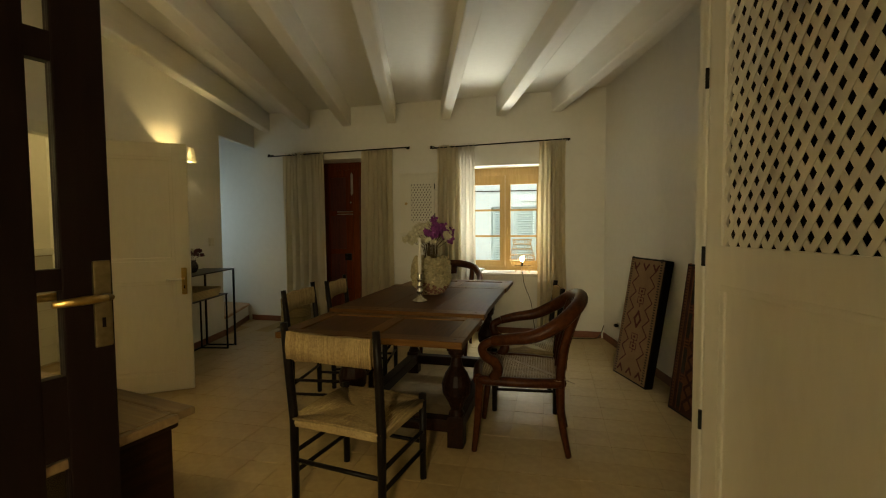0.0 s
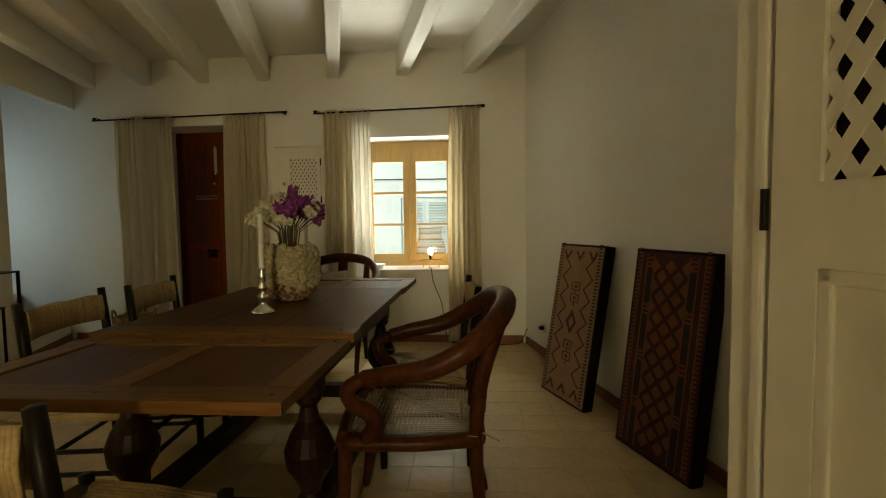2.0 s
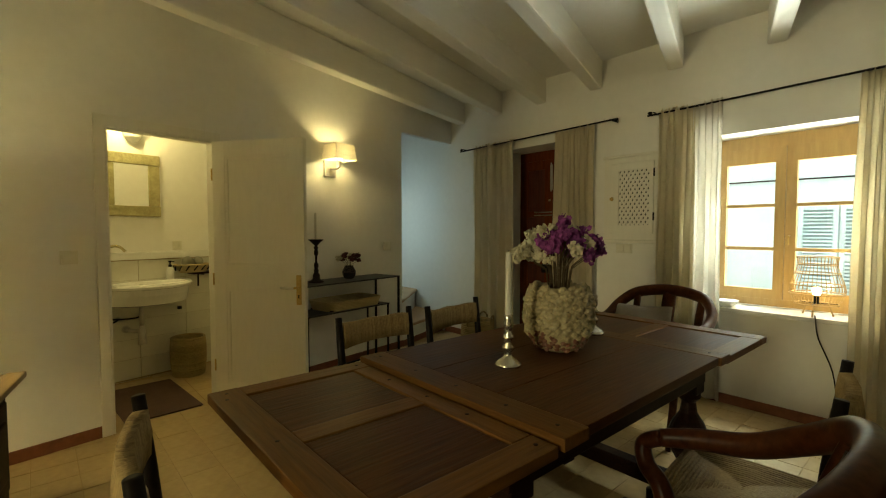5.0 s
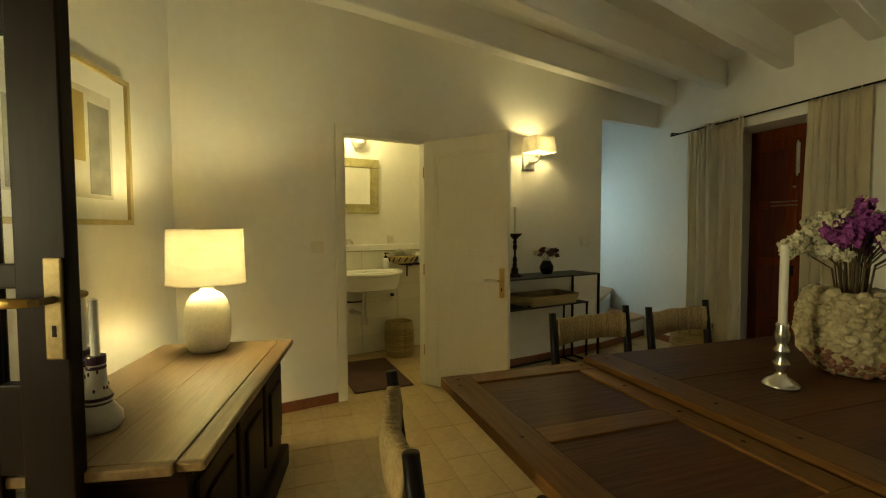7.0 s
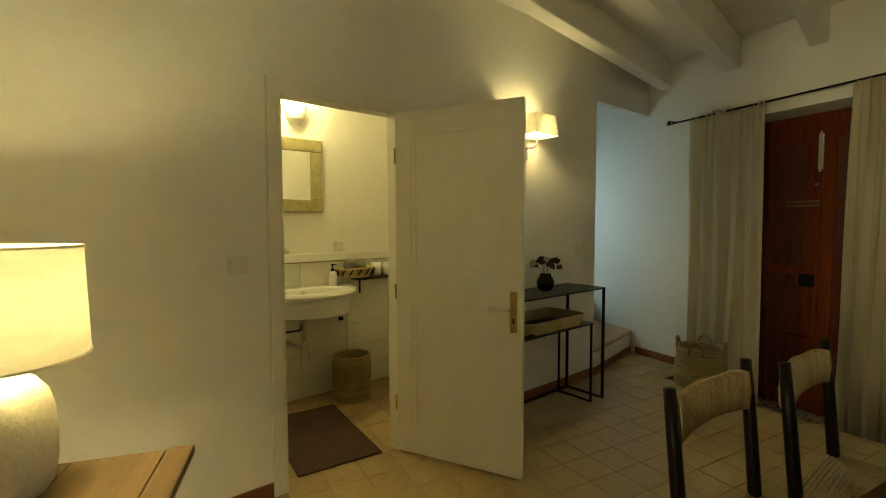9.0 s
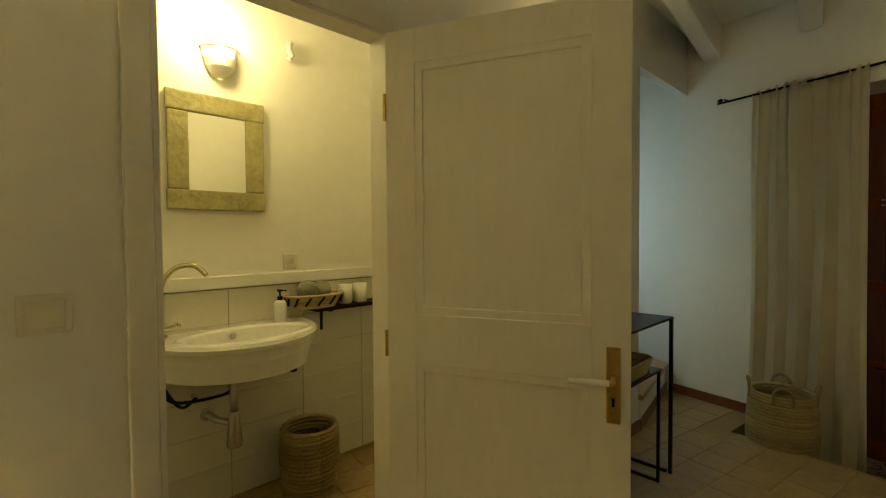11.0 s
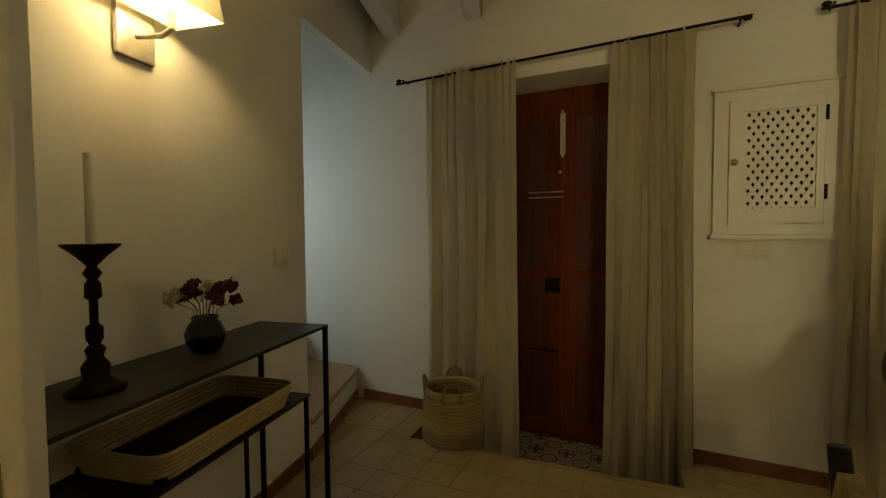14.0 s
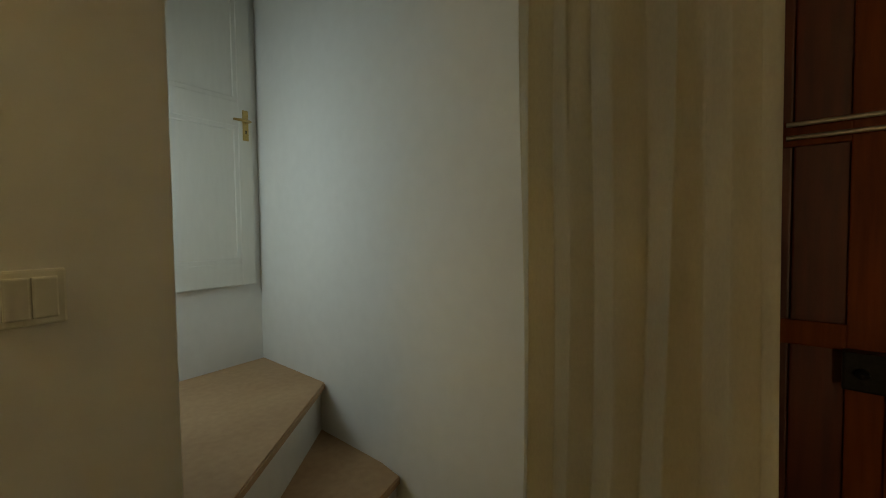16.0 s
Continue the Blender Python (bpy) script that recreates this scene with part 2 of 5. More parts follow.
# ---------------------------------------------------------------- structure
H = 2.94
structure("wall_far", wall_mesh(-6.2, 0.78, -0.25, 3.1, 0.45, [(-0.97, 0.06, 0.75, 2.09), (-3.11, -2.2, -0.2, 2.26)]), PLASTER, W_FAR, "thick white plastered wall with window and street door")
structure("wall_left", wall_mesh(-1.12, 3.885, -0.25, 3.1, 0.07, [(0.05, 0.75, -0.01, 2.03), (2.89, 3.9, -0.3, 2.47)]), PLASTER, W_LEFT, "white plastered wall with bathroom doorway and stair opening")
structure("wall_right", wall_mesh(-0.02, 5.6, -0.25, 3.1, 0.2), PLASTER, W_RIGHT, "plain white plastered side wall")
structure("wall_near", wall_mesh(-4.6, 0.14, -0.25, 3.1, 0.2, [(-3.62, -1.70, -0.3, 2.25)]), PLASTER, W_NEAR, "white plastered wall with glazed double doorway")
structure("wall_closet", wall_mesh(0.0, 2.2, -0.25, 3.1, 0.08, [(0.10, 0.92, 0.04, 2.25)]), PLASTER, W_CLOSET, "white built-in closet front wall")
structure("wall_closet_side", wall_mesh(0.0, 0.95, -0.25, 3.1, 0.08), PLASTER, W_CLOSET @ pose(0, 0, 0, 0, 0, 90) @ pose(0, -0.08, 0), "white side wall of the built-in closet")
# hall behind the entrance; the back-wall opening is invented for the added fill lamp
hall = W_NEAR @ pose(-2.6, 0.2, 0)
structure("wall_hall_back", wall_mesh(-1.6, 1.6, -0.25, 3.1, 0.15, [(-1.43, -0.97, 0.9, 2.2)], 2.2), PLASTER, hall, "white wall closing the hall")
structure("wall_hall_left", box(1.45, 1.6, 0, 2.2, -0.25, 3.1), PLASTER, hall, "white hall side wall")
structure("wall_hall_right", box(-1.6, -1.45, 0, 2.2, -0.25, 3.1), PLASTER, hall, "white hall side wall")
# bathroom shell
structure("wall_bath_back", wall_mesh(-0.75, 1.9, -0.1, 3.1, 0.12, y0=1.15), PLASTER, W_LEFT, "white bathroom wall behind the basin")
structure("wall_bath_side", box(-0.75, -0.63, 0.07, 1.15, -0.1, 3.1), PLASTER, W_LEFT, "white bathroom side wall")
structure("wall_bath_end", box(1.78, 1.9, 0.07, 1.15, -0.1, 3.1), PLASTER, W_LEFT, "white bathroom end wall")
# stair well shell
structure("wall_stair_side", box(2.79, 2.89, 0.07, 1.9, -0.1, 3.1), PLASTER, W_LEFT, "white stair side wall")
structure("wall_stair_back", box(2.8, 4.7, 1.42, 1.54, -0.1, 3.1), PLASTER, W_LEFT, "white wall at the turn of the stair")

# block added above the stair lamp to shade the far wall's upper part
structure("wall_stair_light_block", box(2.892, 3.22, 0.80, 1.418, 2.0, 3.1), PLASTER, W_LEFT, "white block added to keep stair light off the upper wall")

ceiling = bmesh.new()
box(-7.0, 3.0, -3.2, 7.0, H, H + 0.15, bm=ceiling)
structure("ceiling", ceiling, CEILING, pose(0, 0, 0), "white painted board ceiling", "ceiling")
for x in (-3.79, -3.16, -2.54, -1.90, -1.17, -0.47, 0.19, 0.86):
    y = 5.56 - 0.078 * x
    b = box(-0.06, 0.06, -6.3, 0.02, 2.69 - H, 0.02, 0.016)
    for v in b.verts:
        v.co.x += 0.006 * noise.noise(Vector((x * 9, v.co.y * 0.7, 0)))
    structure("ceiling_beam", b, BEAM, pose(x, y, H, 0, 0, 13.5), "white painted wooden ceiling beam", "beam")

# ground slab under everything; the well before the street door is lower
slab = bmesh.new()
box(-8, 4, -4, 5.40, -0.30, -0.0035, bm=slab)
box(-8, -3.46, 5.40, 7.2, -0.30, -0.0035, bm=slab)
box(-1.92, 4, 5.40, 6.2, -0.30, -0.0035, bm=slab)
box(-3.46, -1.92, 5.40, 6.6, -0.30, -0.192, bm=slab)
structure("floor", slab, GROUT, pose(0, 0, 0), "sandy clay tile floor with dark joints", "floor")


# ---------------------------------------------------------------- doors and windows
def panel_door(parent, width, height, thick, splits, material, edge=0.11):
    """Stiles and rails of a framed door; local x from hinge, y across, z up."""
    for x0, x1 in ((0, edge), (width - edge, width)):
        part("stile", box(x0, x1, -thick / 2, thick / 2, 0, height, 0.004), material, parent)
    for z0, z1 in splits:
        part("rail", box(edge - 0.002, width - edge + 0.002, -thick / 2 + 0.001, thick / 2 - 0.001, z0, z1, 0.004), material, parent)


def door_panels(parent, width, height, thick, gaps, material, edge=0.11):
    for z0, z1 in gaps:
        part("panel", box(edge - 0.01, width - edge + 0.01, -thick / 2 + 0.011, thick / 2 - 0.011, z0 - 0.01, z1 + 0.01), material, parent)
        mold = bmesh.new()
        for y in (-thick / 2 + 0.009, thick / 2 - 0.009):
            for a in ((edge - 0.012, edge + 0.026, z0 - 0.012, z1 + 0.012), (width - edge - 0.026, width - edge + 0.012, z0 - 0.012, z1 + 0.012), (edge - 0.012, width - edge + 0.012, z0 - 0.012, z0 + 0.026), (edge - 0.012, width - edge + 0.012, z1 - 0.026, z1 + 0.012)):
                box(a[0], a[1], y - 0.005, y + 0.005, a[2], a[3], 0.0045, mold)
        part("moulding", mold, material, parent)


def lever(parent, m, grip=CERAMIC, plate=BRASS):
    p = part("handle", box(-0.02, 0.02, -0.006, 0.0, -0.11, 0.11, 0.005), plate, parent, "brass handle plate with lever", m=m)
    l = bmesh.new()
    tube([(0, -0.004, 0.02), (0, -0.05, 0.02), (-0.015, -0.055, 0.02)], 0.008, 10, l)
    part("lever_neck", l, plate, p)
    part("lever_grip", tube([(-0.01, -0.055, 0.02), (-0.06, -0.056, 0.02), (-0.12, -0.054, 0.018)], [0.009, 0.011, 0.008], 12), grip, p, smooth=True)
    k = box(-0.004, 0.004, -0.0075, -0.005, -0.06, -0.035)
    part("keyhole", k, BLACK_WOOD, p)


# bathroom door, open into the dining room
door = empty("door_bathroom", W_LEFT @ pose(0.75, -0.01, 0.012, 0, 0, -66), "white two-panel door standing open with brass handle", "door", kind="structure")
panel_door(door, 0.775, 2.015, 0.04, [(0, 0.15), (0.90, 1.07), (1.90, 2.015)], WHITE_WOOD)
for z in (0.25, 0.92, 1.72):
    part("hinge", tube([(0.0, -0.024, z), (0.0, -0.024, z + 0.09)], 0.006, 8), BRASS, door, "brass butt hinge")
door_panels(door, 0.775, 2.015, 0.04, [(0.15, 0.90), (1.07, 1.90)], WHITE_WOOD)
lever(door, pose(0.728, -0.02, 0.90))
lever(door, pose(0.728, 0.02, 0.90, 0, 0, 180) @ Matrix.Diagonal((-1, 1, 1, 1)))
trim = bmesh.new()
for a in ((-0.01, 0.05, 0, 2.09), (0.75, 0.80, 0, 2.09), (-0.01, 0.80, 2.03, 2.10)):
    box(a[0], a[1], -0.018, -0.001, a[2], a[3], 0.005, trim)
for a in ((0.05, 0.065, 0, 2.03), (0.738, 0.748, 0, 2.03), (0.05, 0.75, 2.018, 2.03)):
    box(a[0], a[1], -0.015, 0.075, a[2], a[3], 0.002, trim)
structure("trim_bathroom_door", trim, WHITE_WOOD, W_LEFT, "white painted door casing", "trim")

# dark glazed entrance leaf
AGED_PLATE = surface("tarnished_plate", (0.16, 0.12, 0.06), (0.30, 0.24, 0.13), 0.35, 60, 6, 0.05, metal=0.9)
leaf = empty("door_entrance", pose(-1.61, 0.47, 0.01, 0, 0, 70.4), "nearly black glazed entrance door leaf standing open", "door", kind="structure")
for a, b in ((0.0, 0.10), (0.285, 0.452), (0.506, 0.63)):
    part("stile", box(a, b, -0.022, 0.022, 0, 2.2, 0.005), GLAZED_DARK, leaf)
for a, b in ((0.0, 0.40), (0.70, 0.93), (1.17, 1.23), (1.79, 1.87), (2.1, 2.2)):
    part("rail", box(0.098, 0.532, -0.02, 0.02, a, b, 0.004), GLAZED_DARK, leaf)
for u0, u1 in ((0.10, 0.285), (0.452, 0.506)):
    for a, b in ((0.40, 0.70), (0.93, 1.17), (1.23, 1.79), (1.87, 2.1)):
        g = part("pane", box(u0 - 0.004, u1 + 0.004, -0.003, 0.003, a - 0.004, b + 0.004), GLASS, leaf)
        g.visible_shadow = False
for s in (-1, 1):
    m = pose(0.60, 0.022 * s, 1.12, 0, 0, 0 if s < 0 else 180) @ Matrix.Diagonal((1.15, 1.1, 1.15, 1))
    lever(leaf, m if s < 0 else m @ Matrix.Diagonal((-1, 1, 1, 1)), BRASS, AGED_PLATE)
fr = bmesh.new()
for a in ((-3.62, -3.57, 0, 2.25), (-1.75, -1.70, 0, 2.25), (-3.62, -1.70, 2.2, 2.25)):
    box(a[0], a[1], -0.01, 0.21, a[2], a[3], 0.004, fr)
structure("trim_entrance", fr, GLAZED_DARK, W_NEAR, "dark stained door frame", "trim")

# street door, pine, in its recess
street = empty("door_street", W_FAR @ pose(-3.11, 0.375, -0.19) @ Matrix.Diagonal((1.167, 1, 1, 1)), "reddish brown panelled wooden street door, closed", "door", kind="structure")
for x0 in (0.0, 0.385):
    lf = part("leaf", box(x0 + 0.003, x0 + 0.092, -0.025, 0.025, 0, 2.35, 0.004), DOOR_WOOD, street)
    part("stile", box(x0 + 0.305, x0 + 0.392, -0.025, 0.025, 0, 2.35, 0.004), DOOR_WOOD, lf)
    for z0, z1 in ((0.0, 0.14), (0.60, 0.67), (1.14, 1.21), (1.69, 1.76), (2.24, 2.35)):
        part("rail", box(x0 + 0.09, x0 + 0.307, -0.024, 0.024, z0, z1, 0.004), DOOR_WOOD, lf)
    for z0, z1 in ((0.14, 0.60), (0.67, 1.14), (1.21, 1.69), (1.76, 2.24)):
        for p0, p1 in ((0.086, 0.199), (0.201, 0.311)):
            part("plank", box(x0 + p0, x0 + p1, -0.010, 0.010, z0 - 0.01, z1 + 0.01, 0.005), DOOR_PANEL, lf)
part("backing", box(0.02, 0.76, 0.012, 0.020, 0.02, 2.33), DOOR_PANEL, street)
part("cover_strip", box(0.372, 0.402, -0.042, -0.024, 0, 2.3, 0.006), DOOR_WOOD, street)
part("frame", wall_mesh(-0.05, 0.83, 0, 2.45, 0.05, [(0.004, 0.776, -1, 2.343)], -0.03), DOOR_WOOD, street)
lock = part("lock", box(0.30, 0.385, -0.075, -0.026, 1.05, 1.15, 0.006), IRON, street, "black iron rim lock")
part("knob", lathe([(0.004, 0), (0.012, 0.01), (0.012, 0.02), (0.003, 0.028)], 12, m=pose(0.335, -0.075, 1.10, 90, 0, 0)), IRON, lock)
bolt = part("bolt", tube([(0.395, -0.05, 1.98), (0.395, -0.05, 2.30)], 0.007), STEEL, street, "long steel slide bolt")
part("bolt_plate", box(0.38, 0.41, -0.046, -0.041, 2.0, 2.28), STEEL, bolt)
for z in (1.738, 1.702):
    part("bolt", tube([(0.19, -0.042, z + 0.01), (0.40, -0.042, z + 0.01)], 0.0065), STEEL, street, "steel slide bolt")
part("bolt", tube([(0.17, -0.033, 0.63), (0.37, -0.033, 0.63)], 0.006), IRON, street)
part("bolt_knob", lathe([(0.004, 0), (0.012, 0.004), (0.010, 0.016), (0.004, 0.02)], 12, m=pose(0.38, -0.045, 1.88, 90, 0, 0)), STEEL, street)

# window in its deep reveal
win = empty("window_1", W_FAR @ pose(-0.455, 0.28, 0.76), "honey coloured pine casement window with six panes", "window", kind="structure")
part("window_frame", wall_mesh(-0.515, 0.515, 0.0, 1.33, 0.07, [(-0.455, 0.455, 0.055, 1.235)], 0.0), WINDOW_WOOD, win)
for s in (-1, 1):
    x0, x1 = (-0.455, -0.003) if s < 0 else (0.003, 0.455)
    cs = part("casement", wall_mesh(x0, x1, 0.057, 1.233, 0.045, [(x0 + 0.055, x1 - 0.065, 0.13, 1.115)] if s < 0 else [(x0 + 0.065, x1 - 0.055, 0.13, 1.115)], -0.012), WINDOW_WOOD, win)
    a, b = (x0 + 0.055, x1 - 0.065) if s < 0 else (x0 + 0.065, x1 - 0.055)
    for z in (0.447, 0.785):
        part("glazing_bar", box(a - 0.002, b + 0.002, -0.008, 0.028, z - 0.013, z + 0.013, 0.003), WINDOW_WOOD, cs)
    for z0, z1 in ((0.13, 0.434), (0.46, 0.772), (0.798, 1.115)):
        g = part("pane", box(a - 0.004, b + 0.004, 0.008, 0.012, z0 - 0.003, z1 + 0.003), GLASS, cs)
        g.visible_shadow = False
part("window_handle", tube([(0.03, -0.012, 0.55), (0.03, -0.04, 0.55), (0.03, -0.045, 0.48)], 0.007), BRASS, win)
structure("window_sill", box(-1.0, 0.09, -0.03, 0.30, 0.722, 0.752, 0.006), CERAMIC, W_FAR, "white painted window sill", "sill")


# small lattice door of the meter cupboard, and the tall lattice closet door
def lattice(parent, u0, u1, z0, z1, pitch, width, depth, y):
    """Two layers of crossing slats, clipped to a rectangle."""
    for layer, slope in ((0, 1), (1, -1)):
        k = u0 - (z1 - z0) - pitch
        while k < u1 + (z1 - z0) + pitch:
            za, zb = z0, z1
            ua = k if slope > 0 else k
            ub = k + slope * (z1 - z0) * 0.62
            lo, hi = 0.0, 1.0
            d = ub - ua
            t0, t1 = sorted(((u0 - ua) / d, (u1 - ua) / d))
            lo, hi = max(lo, t0), min(hi, t1)
            if hi - lo > 0.02:
                p = Vector((ua + d * lo, 0, za + (zb - za) * lo))
                q = Vector((ua + d * hi, 0, za + (zb - za) * hi))
                w = (q - p).normalized()
                n = Vector((-w.z, 0, w.x)) * width / 2
                yy = y + layer * depth
                bm = bmesh.new()
                vs = [bm.verts.new(c + Vector((0, yy + o, 0))) for o in (0, depth) for c in (p - n, q - n, q + n, p + n)]
                for f in ((0, 1, 2, 3), (4, 5, 6, 7), (0, 1, 5, 4), (1, 2, 6, 5), (2, 3, 7, 6), (3, 0, 4, 7)):
                    bm.faces.new([vs[i] for i in f])
                part("slat", bm, WHITE_WOOD, parent)
            k += pitch


# near-black colour of the sheets that paint the shade behind both lattices
INSIDE_SHADE = surface("cupboard_inside_shade", (0.010, 0.008, 0.007), (0.022, 0.018, 0.014), 0.9, 20, 2, 0.0)
meter = empty("meter_cupboard", W_FAR @ pose(-1.783, 0, 1.256), "small white wall cupboard with a lattice door", "cupboard")
part("frame", wall_mesh(0, 0.53, 0, 0.76, 0.028, [(0.065, 0.465, 0.06, 0.70)], -0.03), WHITE_WOOD, meter)
for a in ((-0.015, 0.545, 0.75, 0.775), (-0.015, 0.545, -0.02, 0.008)):
    part("moulding", box(a[0], a[1], -0.042, -0.002, a[2], a[3], 0.008), WHITE_WOOD, meter)
mdoor = part("door", wall_mesh(0.068, 0.462, 0.063, 0.697, 0.02, [(0.145, 0.43, 0.14, 0.635)], -0.04), WHITE_WOOD, meter)
part("backing", box(0.08, 0.45, -0.012, -0.006, 0.08, 0.68), INSIDE_SHADE, meter)
lattice(mdoor, 0.14, 0.435, 0.135, 0.64, 0.040, 0.020, 0.005, -0.034)
for z in (0.18, 0.56):
    part("hinge", tube([(0.468, -0.042, z), (0.468, -0.042, z + 0.07)], 0.007), IRON, mdoor)
part("knob", lathe([(0.006, 0), (0.008, 0.01), (0.018, 0.018), (0.016, 0.03), (0.003, 0.034)], 14, m=pose(0.09, -0.04, 0.38, 90, 0, 0)), BRASS, mdoor)

tall = empty("closet", W_CLOSET @ pose(0, 0, 0), "tall white built-in closet with lattice door and lower panel", "closet")
part("frame", wall_mesh(0.02, 1.0, 0.0, 2.32, 0.03, [(0.10, 0.92, 0.03, 2.24)], -0.032), WHITE_WOOD, tall)
part("moulding", box(0.075, 0.1, -0.046, -0.03, 0.0, 2.26, 0.006), WHITE_WOOD, tall)
cdoor = part("door", wall_mesh(0.115, 0.905, 0.04, 2.23, 0.03, [(0.20, 0.83, 1.27, 2.14), (0.20, 0.83, 0.18, 1.13)], -0.045), WHITE_WOOD, tall)
part("panel", box(0.19, 0.84, -0.034, -0.022, 0.17, 1.14), WHITE_WOOD, cdoor)
bead = bmesh.new()
for a in ((0.20, 0.225, 0.18, 1.13), (0.805, 0.83, 0.18, 1.13), (0.2, 0.83, 1.105, 1.13), (0.2, 0.83, 0.18, 0.205)):
    box(a[0], a[1], -0.044, -0.033, a[2], a[3], 0.005, bead)
part("moulding", bead, WHITE_WOOD, cdoor)
lattice(cdoor, 0.195, 0.835, 1.265, 2.145, 0.055, 0.023, 0.003, -0.036)
# dark sheet just behind the lattice, in place of the closet's inner shade
part("backing", box(0.112, 0.908, -0.014, -0.008, 0.045, 2.225), INSIDE_SHADE, tall)
for z in (0.55, 1.19, 1.86):
    part("hinge", tube([(0.108, -0.052, z), (0.108, -0.052, z + 0.075)], 0.007), IRON, cdoor)


# ---------------------------------------------------------------- curtains
def curtain(u0, u1, folds, z_top, z_low, material, seed, stripe=False):
    bm = bmesh.new()
    nu, nz = folds * 12, 30
    grid = []
    for k in range(nz + 1):
        t = k / nz
        z = z_top + (z_low - z_top) * t
        row = []
        for i in range(nu + 1):
            s = i / nu
            amp = (0.014 + 0.026 * t) * (0.25 + 1.6 * abs(noise.noise(Vector((s * 3.1, t * 0.8, seed + 2)))))
            ph = 2 * math.pi * folds * (s + 0.07 * math.sin(4 * s + seed) + 0.07 * noise.noise(Vector((s * 2.2, t * 1.3, seed))))
            bell = 0.05 * t * t * (s - 0.5)
            y = -0.085 + amp * math.sin(ph) + (1 - t) ** 6 * 0.010 * math.sin(2.3 * ph) + 0.022 * noise.noise(Vector((s * 3.5, t * 2.2, seed + 5)))
            row.append(bm.verts.new((u0 + (u1 - u0) * s + bell + 0.008 * math.sin(2 * ph), y, z + (0.018 * math.sin(ph * 2) if k == 0 else 0))))
        grid.append(row)
    for a, b in zip(grid, grid[1:]):
        for i in range(nu):
            bm.faces.new((a[i], a[i + 1], b[i + 1], b[i]))
    bmesh.ops.solidify(bm, geom=list(bm.faces), thickness=0.003)
    return bm


for label, u0, u1, folds, low, mat_, seed in (
        ("full-length beige linen curtain beside the street door", -3.47, -2.85, 6, -0.17, LINEN, 1), ("full-length beige linen curtain beside the street door", -2.30, -1.87, 5, -0.17, LINEN, 4),
        ("pale linen curtain drawn beside the window", -1.26, -0.98, 5, 0.03, LINEN, 7), ("sheer white curtain panel against the window light", -1.0, -0.78, 3, 0.03, SHEER, 8), ("pale linen curtain drawn beside the window", -0.01, 0.30, 5, 0.03, LINEN, 11)):
    c = empty("curtain", W_FAR, label, "curtain")
    part("cloth", curtain(u0, u1, folds, 2.345, low, mat_, seed), mat_, c, smooth=True)
for a, b in ((-3.72, -1.63), (-1.36, 0.35)):
    r = empty("curtain_rod", W_FAR, "thin black iron curtain rod", "curtain rod")
    part("rod", tube([(a, -0.085, 2.325), (b, -0.085, 2.355)], 0.008), IRON, r)
    for u in (a + 0.02, b - 0.02):
        part("finial", lathe([(0.004, -0.02), (0.013, -0.008), (0.013, 0.008), (0.004, 0.02)], 12, m=pose(u, -0.085, 2.345, 0, 90, 0)), IRON, r)
        part("bracket", tube([(u + 0.03 * (1 if u == a + 0.02 else -1), -0.085, 2.345), (u + 0.03 * (1 if u == a + 0.02 else -1), 0.0, 2.345)], 0.006), IRON, r)


# ---------------------------------------------------------------- dining table
TT = pose(-0.88, 3.27, 0, 0, 0, -4)
table = empty("dining_table", TT, "long dark oak draw-leaf table with turned bulb legs", "table")
# raised middle top of three boards, with a cleat at each end
for x0, x1 in ((-0.505, -0.168), (-0.166, 0.17), (0.172, 0.505)):
    part("board", box(x0, x1, -0.50, 0.52, 0.778, 0.812, 0.003), TABLE_WOOD, table)
for y0, y1 in ((-0.62, -0.502), (0.522, 0.63)):
    part("cleat", box(-0.515, 0.515, y0, y1, 0.776, 0.813, 0.004), TABLE_CROSS, table)
for s in (-1, 1):
    lf = part("leaf", box(-0.505, 0.505, s * 1.225, s * 1.125, 0.762, 0.796, 0.004), TABLE_CROSS, table, "drawn-out end leaf")
    for x in (-0.505, 0.415):
        part("leaf_side", box(x, x + 0.09, s * 1.123, s * 0.632, 0.762, 0.795, 0.004), TABLE_RAIL, lf)
    part("leaf_muntin", box(-0.035, 0.045, s * 1.123, s * 0.712, 0.763, 0.794, 0.004), TABLE_RAIL, lf)
    part("leaf_rail", box(-0.413, 0.413, s * 0.71, s * 0.632, 0.762, 0.795, 0.004), TABLE_CROSS, lf)
    for x0, x1 in ((-0.411, -0.040), (0.047, 0.411)):
        part("leaf_panel", box(x0, x1, s * 1.119, s * 0.714, 0.764, 0.789, 0.003), TABLE_WOOD, lf)
    for x, y in ((-0.46, 1.175), (-0.40, 1.19), (0.0, 1.175), (0.46, 1.175), (-0.46, 0.67), (-0.22, 0.67), (0.005, 0.67), (0.20, 0.67), (0.46, 0.67)):
        part("peg", lathe([(0.0065, 0.0), (0.0065, 0.0015), (0.003, 0.002)], 10, m=pose(x, s * y, 0.795)), DARK_WOOD, lf)
for y in (-0.56, 0.575):
    for x in (-0.45, -0.20, 0.03, 0.26, 0.45):
        part("peg", lathe([(0.0065, 0.0), (0.0065, 0.0015), (0.003, 0.002)], 10, m=pose(x, y, 0.8125)), DARK_WOOD, table)
